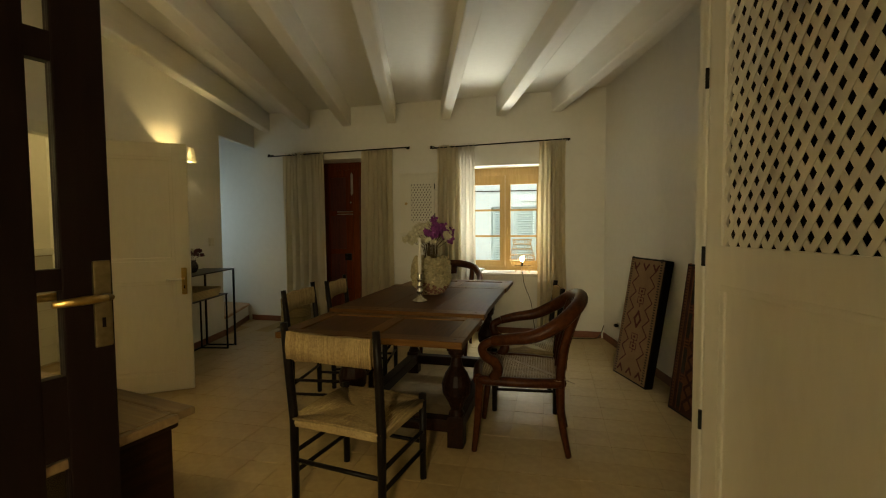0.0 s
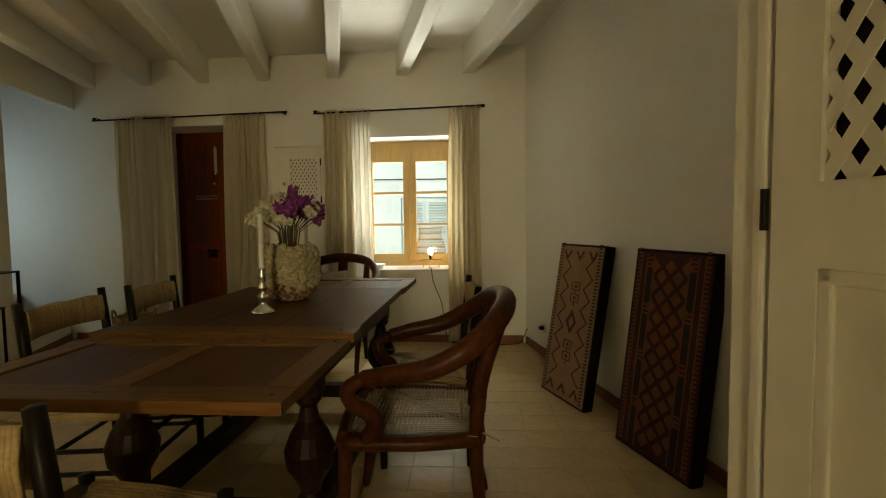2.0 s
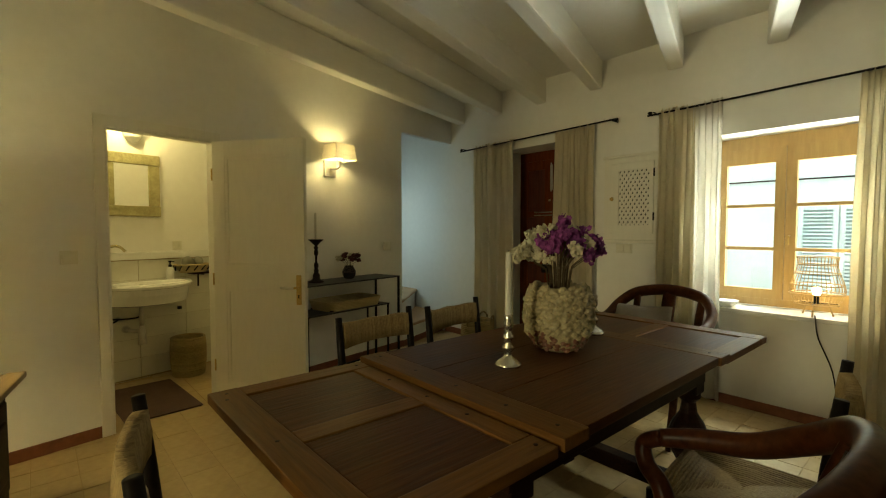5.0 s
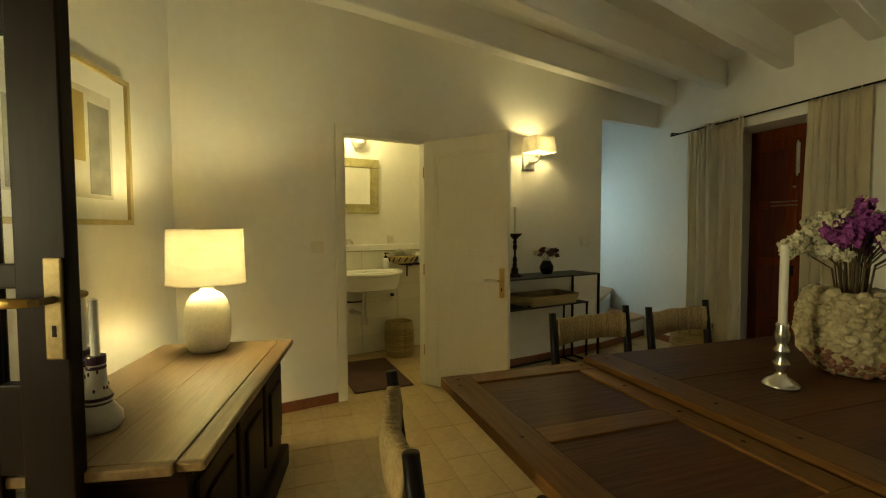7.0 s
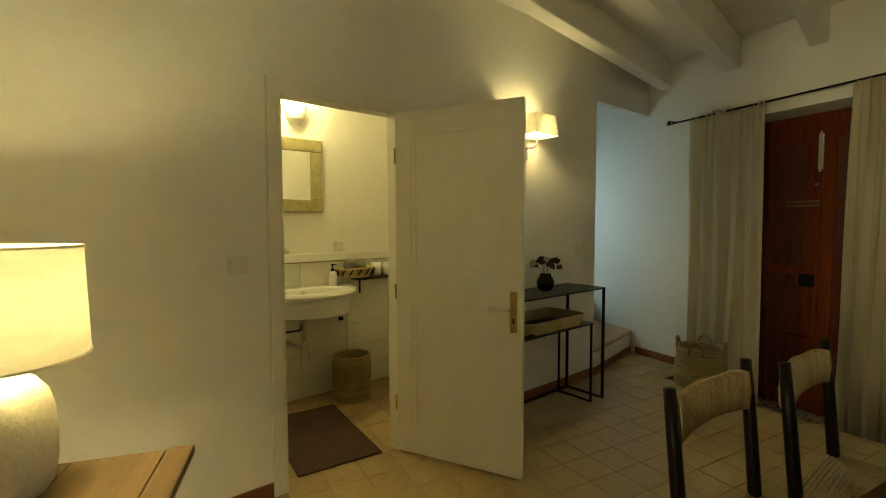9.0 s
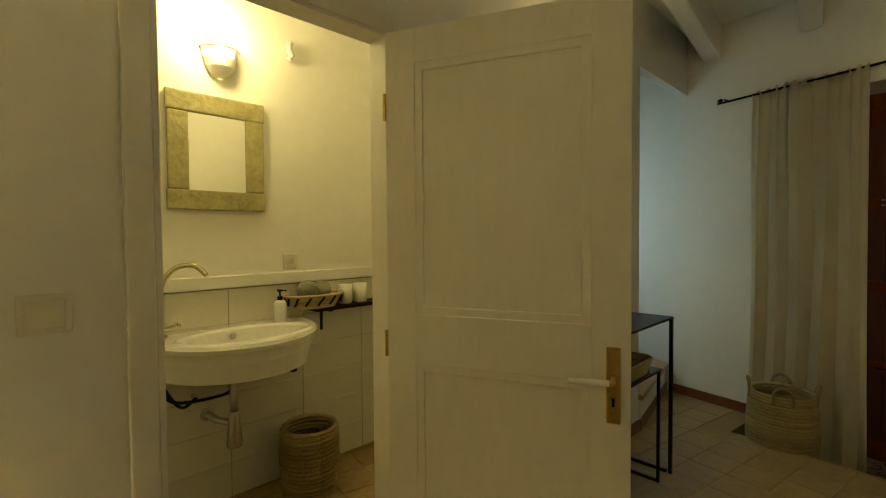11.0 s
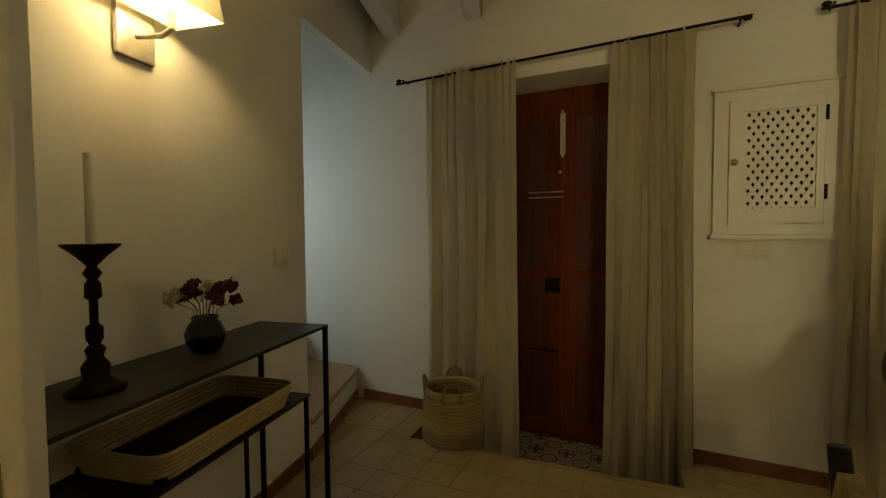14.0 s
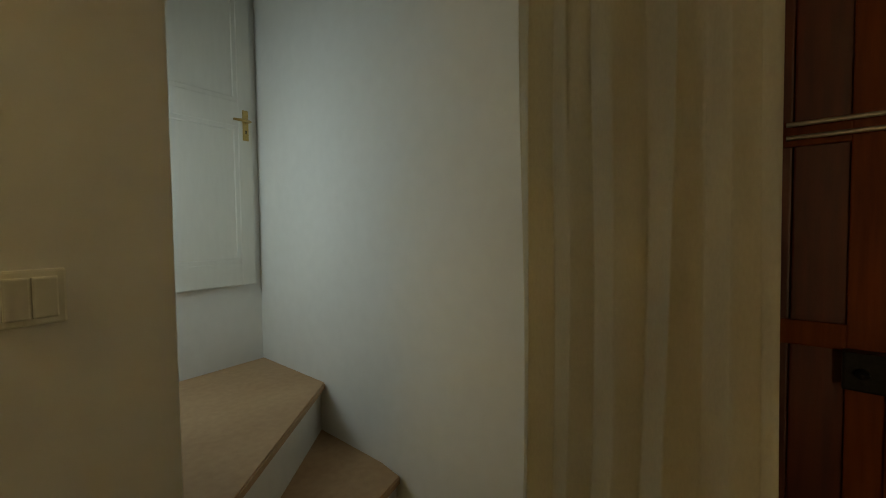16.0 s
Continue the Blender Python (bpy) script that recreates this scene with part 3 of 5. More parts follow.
for s in (-1, 1):
    part("apron", box(s * 0.355, s * 0.395, -0.70, 0.70, 0.64, 0.762, 0.004), DARK_WOOD, table)
    part("apron", box(-0.355, 0.355, s * 0.66, s * 0.70, 0.64, 0.762, 0.004), DARK_WOOD, table)
    part("stretcher", box(s * 0.305, s * 0.385, -0.66, 0.66, 0.09, 0.17, 0.008), DARK_WOOD, table)
    part("stretcher", box(-0.305, 0.305, s * 0.60, s * 0.68, 0.09, 0.17, 0.008), DARK_WOOD, table)
    for q in (-1, 1):
        leg = lathe([(0.045, 0.19), (0.05, 0.2), (0.035, 0.23), (0.05, 0.27), (0.085, 0.33), (0.092, 0.39), (0.07, 0.45), (0.038, 0.5), (0.03, 0.55), (0.05, 0.575), (0.05, 0.6)], 20)
        box(-0.05, 0.05, -0.05, 0.05, 0.0, 0.195, 0.006, leg)
        box(-0.05, 0.05, -0.05, 0.05, 0.595, 0.765, 0.006, leg)
        part("leg", leg, DARK_WOOD, table, m=pose(s * 0.345, q * 0.64, 0), smooth=False)


# ---------------------------------------------------------------- rush chairs
def rush_seat(w, d, z):
    """Four woven triangles of cord meeting in the middle, cord by cord."""
    bm = bmesh.new()
    n = 17
    for side in range(4):
        turn = Matrix.Rotation(side * math.pi / 2, 4, "Z")
        half_w, half_d = (w / 2, d / 2) if side % 2 == 0 else (d / 2, w / 2)
        for i in range(n):
            f = 1 - (i + 0.5) / n
            y = -half_d * f
            x = half_w * f
            sag = -0.012 * (1 - f)
            p = [turn @ Vector((-x, y, z + sag - 0.004)), turn @ Vector((0, y, z + sag + 0.004)), turn @ Vector((x, y, z + sag - 0.004))]
            tube(p, 0.5 * half_d / n * 1.15, 5, bm)
    return bm


def rush_chair():
    c = empty("rush_chair", pose(0, 0, 0), "black wooden chair with woven rush seat and back band", "chair", "chairs round the table")
    for x in (-0.235, 0.235):
        b = tube([(x, -0.21, 0), (x, -0.21, 0.42), (x * 1.02, -0.235, 0.70), (x * 1.03, -0.255, 0.90)], [0.018, 0.021, 0.02, 0.017], 12)
        part("back_post", b, BLACK_WOOD, c, smooth=True)
        part("front_leg", tube([(x, 0.21, 0), (x, 0.21, 0.46)], [0.017, 0.021], 12), BLACK_WOOD, c, smooth=True)
        for z in (0.16, 0.26):
            part("side_stretcher", tube([(x, -0.21, z), (x, 0.21, z)], 0.011, 8), BLACK_WOOD, c, smooth=True)
    for z in (0.20, 0.31):
        part("front_stretcher", tube([(-0.235, 0.21, z), (0.235, 0.21, z)], 0.011, 8), BLACK_WOOD, c, smooth=True)
    part("back_stretcher", tube([(-0.235, -0.21, 0.22), (0.235, -0.21, 0.22)], 0.011, 8), BLACK_WOOD, c, smooth=True)
    part("seat", rush_seat(0.50, 0.46, 0.435), RUSH, c, "woven natural rush seat", smooth=True)["kind"] = "stuff"
    under = box(-0.245, 0.245, -0.225, 0.225, 0.388, 0.434, 0.018)
    part("seat_core", under, RUSH, c)
    band = bmesh.new()
    n = 44
    for i in range(n):
        x = -0.222 + 0.444 * (i + 0.5) / n
        bow = -0.245 - 0.03 * (1 - (x / 0.24) ** 2)
        dip = 0.010 * (x / 0.24) ** 2
        j = 0.003 * math.sin(i * 12.9)
        tube([(x + j, bow - 0.016, 0.745 - dip), (x, bow - 0.021, 0.80), (x - j, bow - 0.012, 0.862 + j), (x, bow + 0.012, 0.862 - j), (x, bow + 0.02, 0.80), (x, bow + 0.016, 0.745 - dip)], 0.0062, 5, band)
    part("back_band", band, RUSH, c, "woven rush back band", smooth=True)["kind"] = "stuff"
    return c


chair = rush_chair()
chair.matrix_world = pose(-0.985, 2.055, 0, 0, 0, -12) @ Matrix.Diagonal((1.03, 1.03, 1, 1))
for x, y, r in ((-1.60, 3.10, -87), (-1.55, 3.68, -84), (-0.18, 3.42, 92)):
    copy_thing(chair, pose(x, y, 0, 0, 0, r))


# ---------------------------------------------------------------- mahogany armchairs with caned seats
def armchair(name_label):
    c = empty("armchair", pose(0, 0, 0), name_label, "armchair", "chairs round the table")
    crest = curve_points([(-0.30, 0.20, 0.655), (-0.325, 0.10, 0.675), (-0.335, -0.04, 0.70), (-0.315, -0.17, 0.765), (-0.22, -0.27, 0.84), (0, -0.315, 0.87), (0.22, -0.27, 0.84), (0.315, -0.17, 0.765), (0.335, -0.04, 0.70), (0.325, 0.10, 0.675), (0.30, 0.20, 0.655)], 6)
    n = len(crest)
    part("arm_rail", tube(crest, [0.024 + 0.012 * math.sin(math.pi * i / (n - 1)) for i in range(n)], 12, flat=1.15), ARM_WOOD, c, smooth=True)
    for s in (-1, 1):
        sup = curve_points([(s * 0.30, 0.20, 0.655), (s * 0.30, 0.255, 0.62), (s * 0.285, 0.24, 0.565), (s * 0.265, 0.19, 0.53), (s * 0.255, 0.17, 0.48), (s * 0.25, 0.20, 0.43)], 6)
        part("arm_support", tube(sup, [0.024 + 0.010 * k / len(sup) for k in range(len(sup))], 10), ARM_WOOD, c, smooth=True)
        back = curve_points([(s * 0.205, -0.235, 0), (s * 0.205, -0.195, 0.2), (s * 0.21, -0.185, 0.42), (s * 0.215, -0.205, 0.62), (s * 0.225, -0.275, 0.84)], 6)
        part("back_leg", tube(back, [0.015 + 0.009 * min(1, k / 12) for k in range(len(back))], 10, flat=1.3), ARM_WOOD, c, smooth=True)
        front = curve_points([(s * 0.235, 0.315, 0), (s * 0.24, 0.30, 0.12), (s * 0.25, 0.285, 0.28), (s * 0.25, 0.28, 0.43)], 6)
        part("front_leg", tube(front, [0.017 + 0.010 * k / len(front) for k in range(len(front))], 10), ARM_WOOD, c, smooth=True)
        part("seat_rail", tube(curve_points([(s * 0.21, -0.19, 0.415), (s * 0.255, 0.03, 0.42), (s * 0.25, 0.285, 0.42)], 5), 0.03, 10, flat=0.9), ARM_WOOD, c, smooth=True)
    part("seat_rail", tube(curve_points([(-0.25, 0.285, 0.42), (0, 0.315, 0.42), (0.25, 0.285, 0.42)], 6), 0.031, 10), ARM_WOOD, c, smooth=True)
    part("seat_rail", tube([(-0.21, -0.19, 0.415), (0.21, -0.19, 0.415)], 0.03, 10), ARM_WOOD, c, smooth=True)
    cane = bmesh.new()
    k = 30
    for i in range(k + 1):
        u = -0.235 + 0.47 * i / k
        box(u - 0.0022, u + 0.0022, -0.19, 0.29, 0.434, 0.437, 0, cane)
        v = -0.19 + 0.48 * i / k
        box(-0.23, 0.23, v - 0.0022, v + 0.0022, 0.437, 0.440, 0, cane)
        w = -0.235 + 0.47 * i / k
        if i % 2 == 0:
            box(-0.30, 0.30, -0.0015, 0.0015, 0.440, 0.442, 0, cane, pose(w * 0.62, w * 0.45, 0, 0, 0, 45)) if abs(w) < 0.12 else None
    part("cane_seat", cane, CANE, c, "open-woven cane seat")["kind"] = "stuff"
    part("splat", tube(curve_points([(0, -0.192, 0.44), (0, -0.215, 0.60), (0, -0.30, 0.85)], 5), 0.05, 10, flat=0.16), ARM_WOOD, c, smooth=True)
    part("back_rail", tube(curve_points([(-0.215, -0.21, 0.62), (0, -0.24, 0.64), (0.215, -0.21, 0.62)], 6), 0.016, 8, flat=1.6), ARM_WOOD, c, smooth=True)
    return c


arm = armchair("polished mahogany round-back armchair with cane seat")
arm.matrix_world = pose(-0.145, 2.78, 0, 0, 0, 88) @ Matrix.Diagonal((1, 1, 1.05, 1))
far_arm = copy_thing(arm, pose(-1.0, 4.80, 0, 0, 0, 178))
CUSHION = surface("grey_linen_cushion", (0.20, 0.175, 0.14), (0.31, 0.275, 0.225), 0.9, 150, 6, 0.3)
own = bmesh.new()
for sgn in (1, -1):
    g = []
    for i in range(15):
        row = []
        for k in range(15):
            x, y = i / 7 - 1, k / 7 - 1
            e = max(0.0, (1 - x * x) * (1 - y * y)) ** 0.45
            pin = 1 - 0.08 * (1 - abs(x)) * abs(y) ** 4 - 0.08 * (1 - abs(y)) * abs(x) ** 4
            row.append(own.verts.new((0.20 * x * pin, 0.20 * y * pin, sgn * 0.065 * e)))
        g.append(row)
    for a, b in zip(g, g[1:]):
        for i in range(14):
            own.faces.new((a[i], a[i + 1], b[i + 1], b[i]))
bmesh.ops.remove_doubles(own, verts=own.verts, dist=0.0005)
tagged(place(part("cushion", own, CUSHION, smooth=True), pose(-1.12, 4.90, 0.62, 68, 0, 14)), "grey linen cushion leaning in the far armchair", "cushion")


# ---------------------------------------------------------------- chest with table lamp
CH = pose(-2.66, 1.66, 0, 0, 0, -14)
chest = empty("chest", CH, "low waxed walnut chest with planked top", "chest")
for y0, y1 in ((-0.66, -0.475), (-0.473, -0.30), (-0.298, -0.065)):
    part("top_board", box(0.0, 1.33, y0, y1, 0.672, 0.70, 0.003), CHEST_WOOD, chest)
part("top_edge", box(-0.015, 1.345, -0.063, 0.012, 0.670, 0.70, 0.009), CHEST_WOOD, chest)
part("top_edge", box(1.332, 1.362, -0.66, -0.064, 0.670, 0.70, 0.007), CHEST_WOOD, chest)
part("body", box(0.05, 1.30, -0.63, -0.05, 0.10, 0.67, 0.006), DARK_WOOD, chest)
for i in range(3):
    x = 0.09 + i * 0.405
    fp = part("front_panel", box(x, x + 0.36, -0.052, -0.036, 0.20, 0.60, 0.008), DARK_WOOD, chest)
    part("panel_field", box(x + 0.06, x + 0.30, -0.038, -0.022, 0.27, 0.53, 0.010), DARK_WOOD, fp)
part("plinth", box(0.02, 1.33, -0.65, -0.015, 0.0, 0.12, 0.012), DARK_WOOD, chest)
part("moulding", box(0.03, 1.32, -0.64, -0.035, 0.635, 0.669, 0.012), DARK_WOOD, chest)

SHADE = surface("linen_lampshade", (0.66, 0.59, 0.43), (0.86, 0.80, 0.64), 0.9, 160, 5, 0.3, stretch=(1, 1, 5), through_light=0.10)
GLAZE = surface("grey_white_glaze", (0.52, 0.50, 0.44), (0.72, 0.70, 0.63), 0.35, 70, 4, 0.35)
tl = empty("table_lamp", pose(-2.60, 1.255, 0.702) @ Matrix.Diagonal((0.82, 0.82, 0.89, 1)), "lit table lamp with round ceramic base and linen drum shade", "lamp")
part("base", lathe([(0.095, 0.0), (0.105, 0.004), (0.122, 0.03), (0.132, 0.09), (0.134, 0.16), (0.128, 0.24), (0.115, 0.285), (0.085, 0.325), (0.045, 0.345), (0.035, 0.36), (0.03, 0.385)], 36, wobble=0.012), GLAZE, tl, smooth=True)
sh = bmesh.new()
lathe([(0.225, 0.385), (0.215, 0.70)], 48, sh)
bmesh.ops.delete(sh, geom=[f for f in sh.faces if len(f.verts) > 4], context="FACES")
shade = part("shade", sh, SHADE, tl, "cream linen drum shade", smooth=True)
for z, r in ((0.388, 0.2255), (0.697, 0.2155)):
    part("shade_rim", tube([(r * math.cos(a / 24 * math.pi), r * math.sin(a / 24 * math.pi), z) for a in range(49)], 0.004, 6), SHADE, shade, smooth=True)
BULB = glowing("lit_bulb", (1.0, 0.78, 0.45), 14)
part("bulb", lathe([(0.012, 0.47), (0.02, 0.49), (0.03, 0.52), (0.028, 0.545), (0.012, 0.562)], 16), BULB, tl, smooth=True)
part("stem", tube([(0, 0, 0.38), (0, 0, 0.475)], 0.008), BRASS, tl)

# ---------------------------------------------------------------- console table
con = empty("console_table", W_LEFT @ pose(1.335, -0.02, 0), "slim black iron console table with two shelves", "console table")
SHEET = surface("black_steel_sheet", (0.006, 0.0045, 0.004), (0.014, 0.010, 0.009), 0.45, 60, 5, 0.05)
part("top", box(-0.05, 1.12, -0.35, 0, 0.872, 0.885, 0.002), SHEET, con)
part("shelf", box(0.0, 0.98, -0.34, -0.02, 0.61, 0.622, 0.002), SHEET, con)
for x in (-0.04, 1.11):
    for y in (-0.34, -0.01):
        part("leg", box(x - 0.009, x + 0.009, y - 0.009, y + 0.009, 0, 0.872, 0.001), IRON, con)
    part("foot_bar", box(x - 0.008, x + 0.008, -0.32, -0.02, 0.0, 0.016), IRON, con)
for x in (0.012, 0.97):
    for y in (-0.325, -0.03):
        part("inner_leg", box(x - 0.007, x + 0.007, y - 0.007, y + 0.007, 0, 0.61), IRON, con)
part("foot_bar", box(0.97 - 0.007, 0.97 + 0.007, -0.32, -0.03, 0.0, 0.014), IRON, con)
part("foot_bar", box(-0.03, 1.10, -0.02, -0.004, 0.0, 0.016), IRON, con)

# ---------------------------------------------------------------- sconce
sc = empty("wall_sconce", W_LEFT @ pose(1.865, 0, 1.95), "lit wall sconce with square cream shade and steel plate", "wall lamp")
part("plate", box(-0.07, 0.07, -0.02, 0, -0.085, 0.085, 0.004), STEEL, sc)
part("arm", tube([(0, -0.02, -0.01), (0, -0.12, -0.02), (0, -0.16, 0.0), (0, -0.16, 0.06)], 0.009), STEEL, sc)
sq = bmesh.new()
v = [sq.verts.new(p) for p in ((-0.13, -0.25, 0.06), (0.13, -0.25, 0.06), (0.13, -0.05, 0.06), (-0.13, -0.05, 0.06), (-0.11, -0.235, 0.205), (0.11, -0.235, 0.205), (0.11, -0.065, 0.205), (-0.11, -0.065, 0.205))]
for f in ((0, 1, 5, 4), (1, 2, 6, 5), (2, 3, 7, 6), (3, 0, 4, 7)):
    sq.faces.new([v[i] for i in f])
part("shade", sq, SHADE, sc, "square cream fabric shade")
part("bulb", lathe([(0.01, 0.06), (0.022, 0.085), (0.022, 0.10), (0.008, 0.125)], 14, m=pose(0, -0.16, 0)), BULB, sc, smooth=True)


# ---------------------------------------------------------------- framed kilims leaning on the side wall
def kilim(label, m, w, h, ground, ink, second, dense, seed):
    t = empty("framed_kilim", m, label, "framed rug")
    part("box_frame", box(-w / 2, w / 2, 0.0, 0.07, 0, h, 0.004), BLACK_WOOD, t)
    part("textile", box(-w / 2 + 0.015, w / 2 - 0.015, -0.006, 0.001, 0.015, h - 0.015, 0.002), ground, t)
    motif = bmesh.new()

    def stroke(x0, z0, x1, z1, half):
        d = Vector((x1 - x0, 0, z1 - z0))
        box(-half, half, -0.0085, -0.005, -half, d.length + half, 0, motif, pose(x0, 0, z0, 0, math.degrees(math.atan2(d.x, d.z)), 0))

    def outline(x, z, a, b, half):
        for p, q in (((-a, -b), (a, -b)), ((a, -b), (a, b)), ((a, b), (-a, b)), ((-a, b), (-a, -b))):
            stroke(x + p[0], z + p[1], x + q[0], z + q[1], half)

    if dense:
        # staggered lozenges down the middle field
        for i in range(18):
            for k in range(3 if i % 2 else 2):
                x = ((k - 1) if i % 2 else (k - 0.5)) * 0.105
                box(-0.026, 0.026, -0.0085, -0.005, -0.026, 0.026, 0.004, motif, pose(x, 0, 0.085 + i * (h - 0.17) / 17, 0, 45, 0))
    else:
        n = 6
        step = (h - 0.22) / n
        for i in range(n):
            z = 0.13 + step * i
            for sd in (-1, 1):
                stroke(sd * 0.33 * w, z, sd * 0.17 * w, z + step / 2, 0.0045)
                stroke(sd * 0.17 * w, z + step / 2, sd * 0.33 * w, z + step, 0.0045)
        for z in (0.30, 0.38, 0.70, 0.78):
            outline(0.0, z, 0.042, 0.026, 0.003)
            stroke(0, z - 0.052, 0, z - 0.034, 0.004)
            box(-0.013, 0.013, -0.0085, -0.005, z - 0.010, z + 0.010, 0, motif)
        for q in ((0, -0.065, 0.045, 0), (0.045, 0, 0, 0.065), (0, 0.065, -0.045, 0), (-0.045, 0, 0, -0.065)):
            stroke(q[0], h / 2 + q[1], q[2], h / 2 + q[3], 0.010)
        for x in (-0.14, 0.0, 0.14):
            for z, up in ((0.055, 1), (h - 0.055, -1)):
                stroke(x - 0.035, z, x, z + up * 0.045, 0.008)
                stroke(x + 0.035, z, x, z + up * 0.045, 0.008)
    part("motif", motif, second if dense else ink, t, "woven lozenges and zigzags")["kind"] = "stuff"
    edge = bmesh.new()
    for i in range(int(h / 0.022)):
        z = 0.03 + i * 0.022
        for s in (-1, 1):
            box(s * (w / 2 - 0.055), s * (w / 2 - 0.03), -0.0085, -0.005, z, z + 0.010, 0, edge)
    part("border", edge, second, t, "comb-toothed woven border")["kind"] = "stuff"
    if dense:
        bands, blocks = bmesh.new(), bmesh.new()
        for sd in (-1, 1):
            for x in (0.115, 0.165, 0.205):
                box(sd * x * w / 0.52 - 0.004, sd * x * w / 0.52 + 0.004, -0.0092, -0.005, 0.03, h - 0.03, 0, bands)
            for i in range(4):
                z = 0.05 + i * (h - 0.08) / 4
                box(sd * 0.122 * w / 0.52, sd * 0.158 * w / 0.52, -0.0092, -0.005, z, z + 0.17, 0.002, blocks)
                for q in range(3):
                    box(sd * 0.122 * w / 0.52, sd * 0.158 * w / 0.52, -0.0092, -0.005, z + 0.18 + q * 0.022, z + 0.19 + q * 0.022, 0, bands)
        part("band", bands, second, t)["kind"] = "stuff"
        part("block", blocks, ink, t, "black woven blocks")["kind"] = "stuff"
    return t


SAND_WOOL = surface("sand_wool", (0.20, 0.115, 0.055), (0.32, 0.20, 0.105), 0.95, 200, 8, 0.5)
RED_WOOL = surface("dark_red_wool", (0.075, 0.014, 0.010), (0.13, 0.028, 0.020), 0.95, 200, 8, 0.5)
BROWN_WOOL = surface("rust_wool", (0.040, 0.008, 0.005), (0.085, 0.020, 0.011), 0.95, 200, 8, 0.5)
INK_WOOL = surface("black_wool", (0.018, 0.012, 0.010), (0.040, 0.026, 0.020), 0.95, 200, 8, 0.5)
TAN_WOOL = surface("tan_wool", (0.12, 0.034, 0.014), (0.24, 0.085, 0.034), 0.95, 200, 8, 0.5)
kilim("tall framed sand-coloured kilim leaning on the wall", pose(0.71, 4.02, 0, -9.5, 0, -71), 0.50, 1.07, SAND_WOOL, RED_WOOL, INK_WOOL, False, 3)
kilim("tall framed dark red kilim leaning on the wall", pose(0.945, 3.20, 0, -7.5, 0, -73), 0.52, 1.07, BROWN_WOOL, INK_WOOL, TAN_WOOL, True, 5)

# ---------------------------------------------------------------- stairs
def tread(pts, z, name_z):
    bm = bmesh.new()
    a = [bm.verts.new((x, y, z - 0.035)) for x, y in pts]
    b = [bm.verts.new((x, y, z)) for x, y in pts]
    bm.faces.new(a)
    bm.faces.new(b)
    for i in range(len(pts)):
        k = (i + 1) % len(pts)
        bm.faces.new((a[i], a[k], b[k], b[i]))
    bmesh.ops.recalc_face_normals(bm, faces=bm.faces)
    bmesh.ops.bevel(bm, geom=list(bm.edges), offset=0.006, segments=2, affect="EDGES")
    return bm


def riser(pts, z0, z1):
    bm = bmesh.new()
    a = [bm.verts.new((x, y, z0)) for x, y in pts]
    b = [bm.verts.new((x, y, z1)) for x, y in pts]
    bm.faces.new(a)
    bm.faces.new(b)
    for i in range(len(pts)):
        k = (i + 1) % len(pts)
        bm.faces.new((a[i], a[k], b[k], b[i]))
    return bm


stairs = empty("staircase", W_LEFT, "winding white stair with sandstone treads", "staircase", kind="structure")
one = [(2.893, -0.03), (3.862, 0.14), (4.13, 0.85), (2.893, 0.85)]
two = [(2.893, 0.05), (4.11, 0.79), (4.32, 1.415), (2.893, 1.415)]
part("riser", riser([(2.893, -0.005), (3.865, 0.165), (4.12, 0.85), (2.893, 0.85)], -0.02, 0.206), PLASTER, stairs)
part("tread", tread(one, 0.242, 0), STONE_STEP, stairs)
part("riser", riser([(2.893, 0.08), (4.10, 0.82), (4.31, 1.415), (2.893, 1.415)], 0.24, 0.464), PLASTER, stairs)
part("tread", tread(two, 0.50, 0), STONE_STEP, stairs)
sd = empty("door_stair", W_LEFT @ pose(3.48, 1.40, 0.97), "white panelled cupboard door in the stair wall", "door", kind="structure")
panel_door(sd, 0.62, 2.0, 0.03, [(0, 0.13), (0.92, 1.06), (1.9, 2.0)], WHITE_WOOD, 0.09)
door_panels(sd, 0.62, 2.0, 0.03, [(0.13, 0.92), (1.06, 1.9)], WHITE_WOOD, 0.09)
lever(sd, pose(0.575, -0.015, 0.93) @ Matrix.Diagonal((0.9, 1, 0.8, 1)), BRASS)

# ---------------------------------------------------------------- skirting
sk = bmesh.new()
for a, b in ((-1.1, -0.01), (0.80, 2.89)):
    box(a, b, -0.014, -0.001, 0, 0.075, 0.003, sk)
box(0, 0.985, -0.012, -0.001, 0, 0.07, 0.003, sk, pose(2.893, -0.006, 0, 0, 0, 9.9))
structure("baseboard_left", sk, TERRACOTTA, W_LEFT, "reddish terracotta skirting", "baseboard")
sk = bmesh.new()
for a, b in ((-4.10, -3.47), (-1.92, 0.72)):
    box(a, b, -0.014, -0.001, 0, 0.075, 0.003, sk)
structure("baseboard_far", sk, TERRACOTTA, W_FAR, "reddish terracotta skirting", "baseboard")
structure("baseboard_right", box(0.02, 3.55, -0.014, -0.001, 0, 0.075, 0.003), TERRACOTTA, W_RIGHT, "reddish terracotta skirting", "baseboard")
structure("baseboard_near", box(-1.7, -0.02, -0.014, -0.001, 0, 0.075, 0.003), TERRACOTTA, W_NEAR, "reddish terracotta skirting", "baseboard")

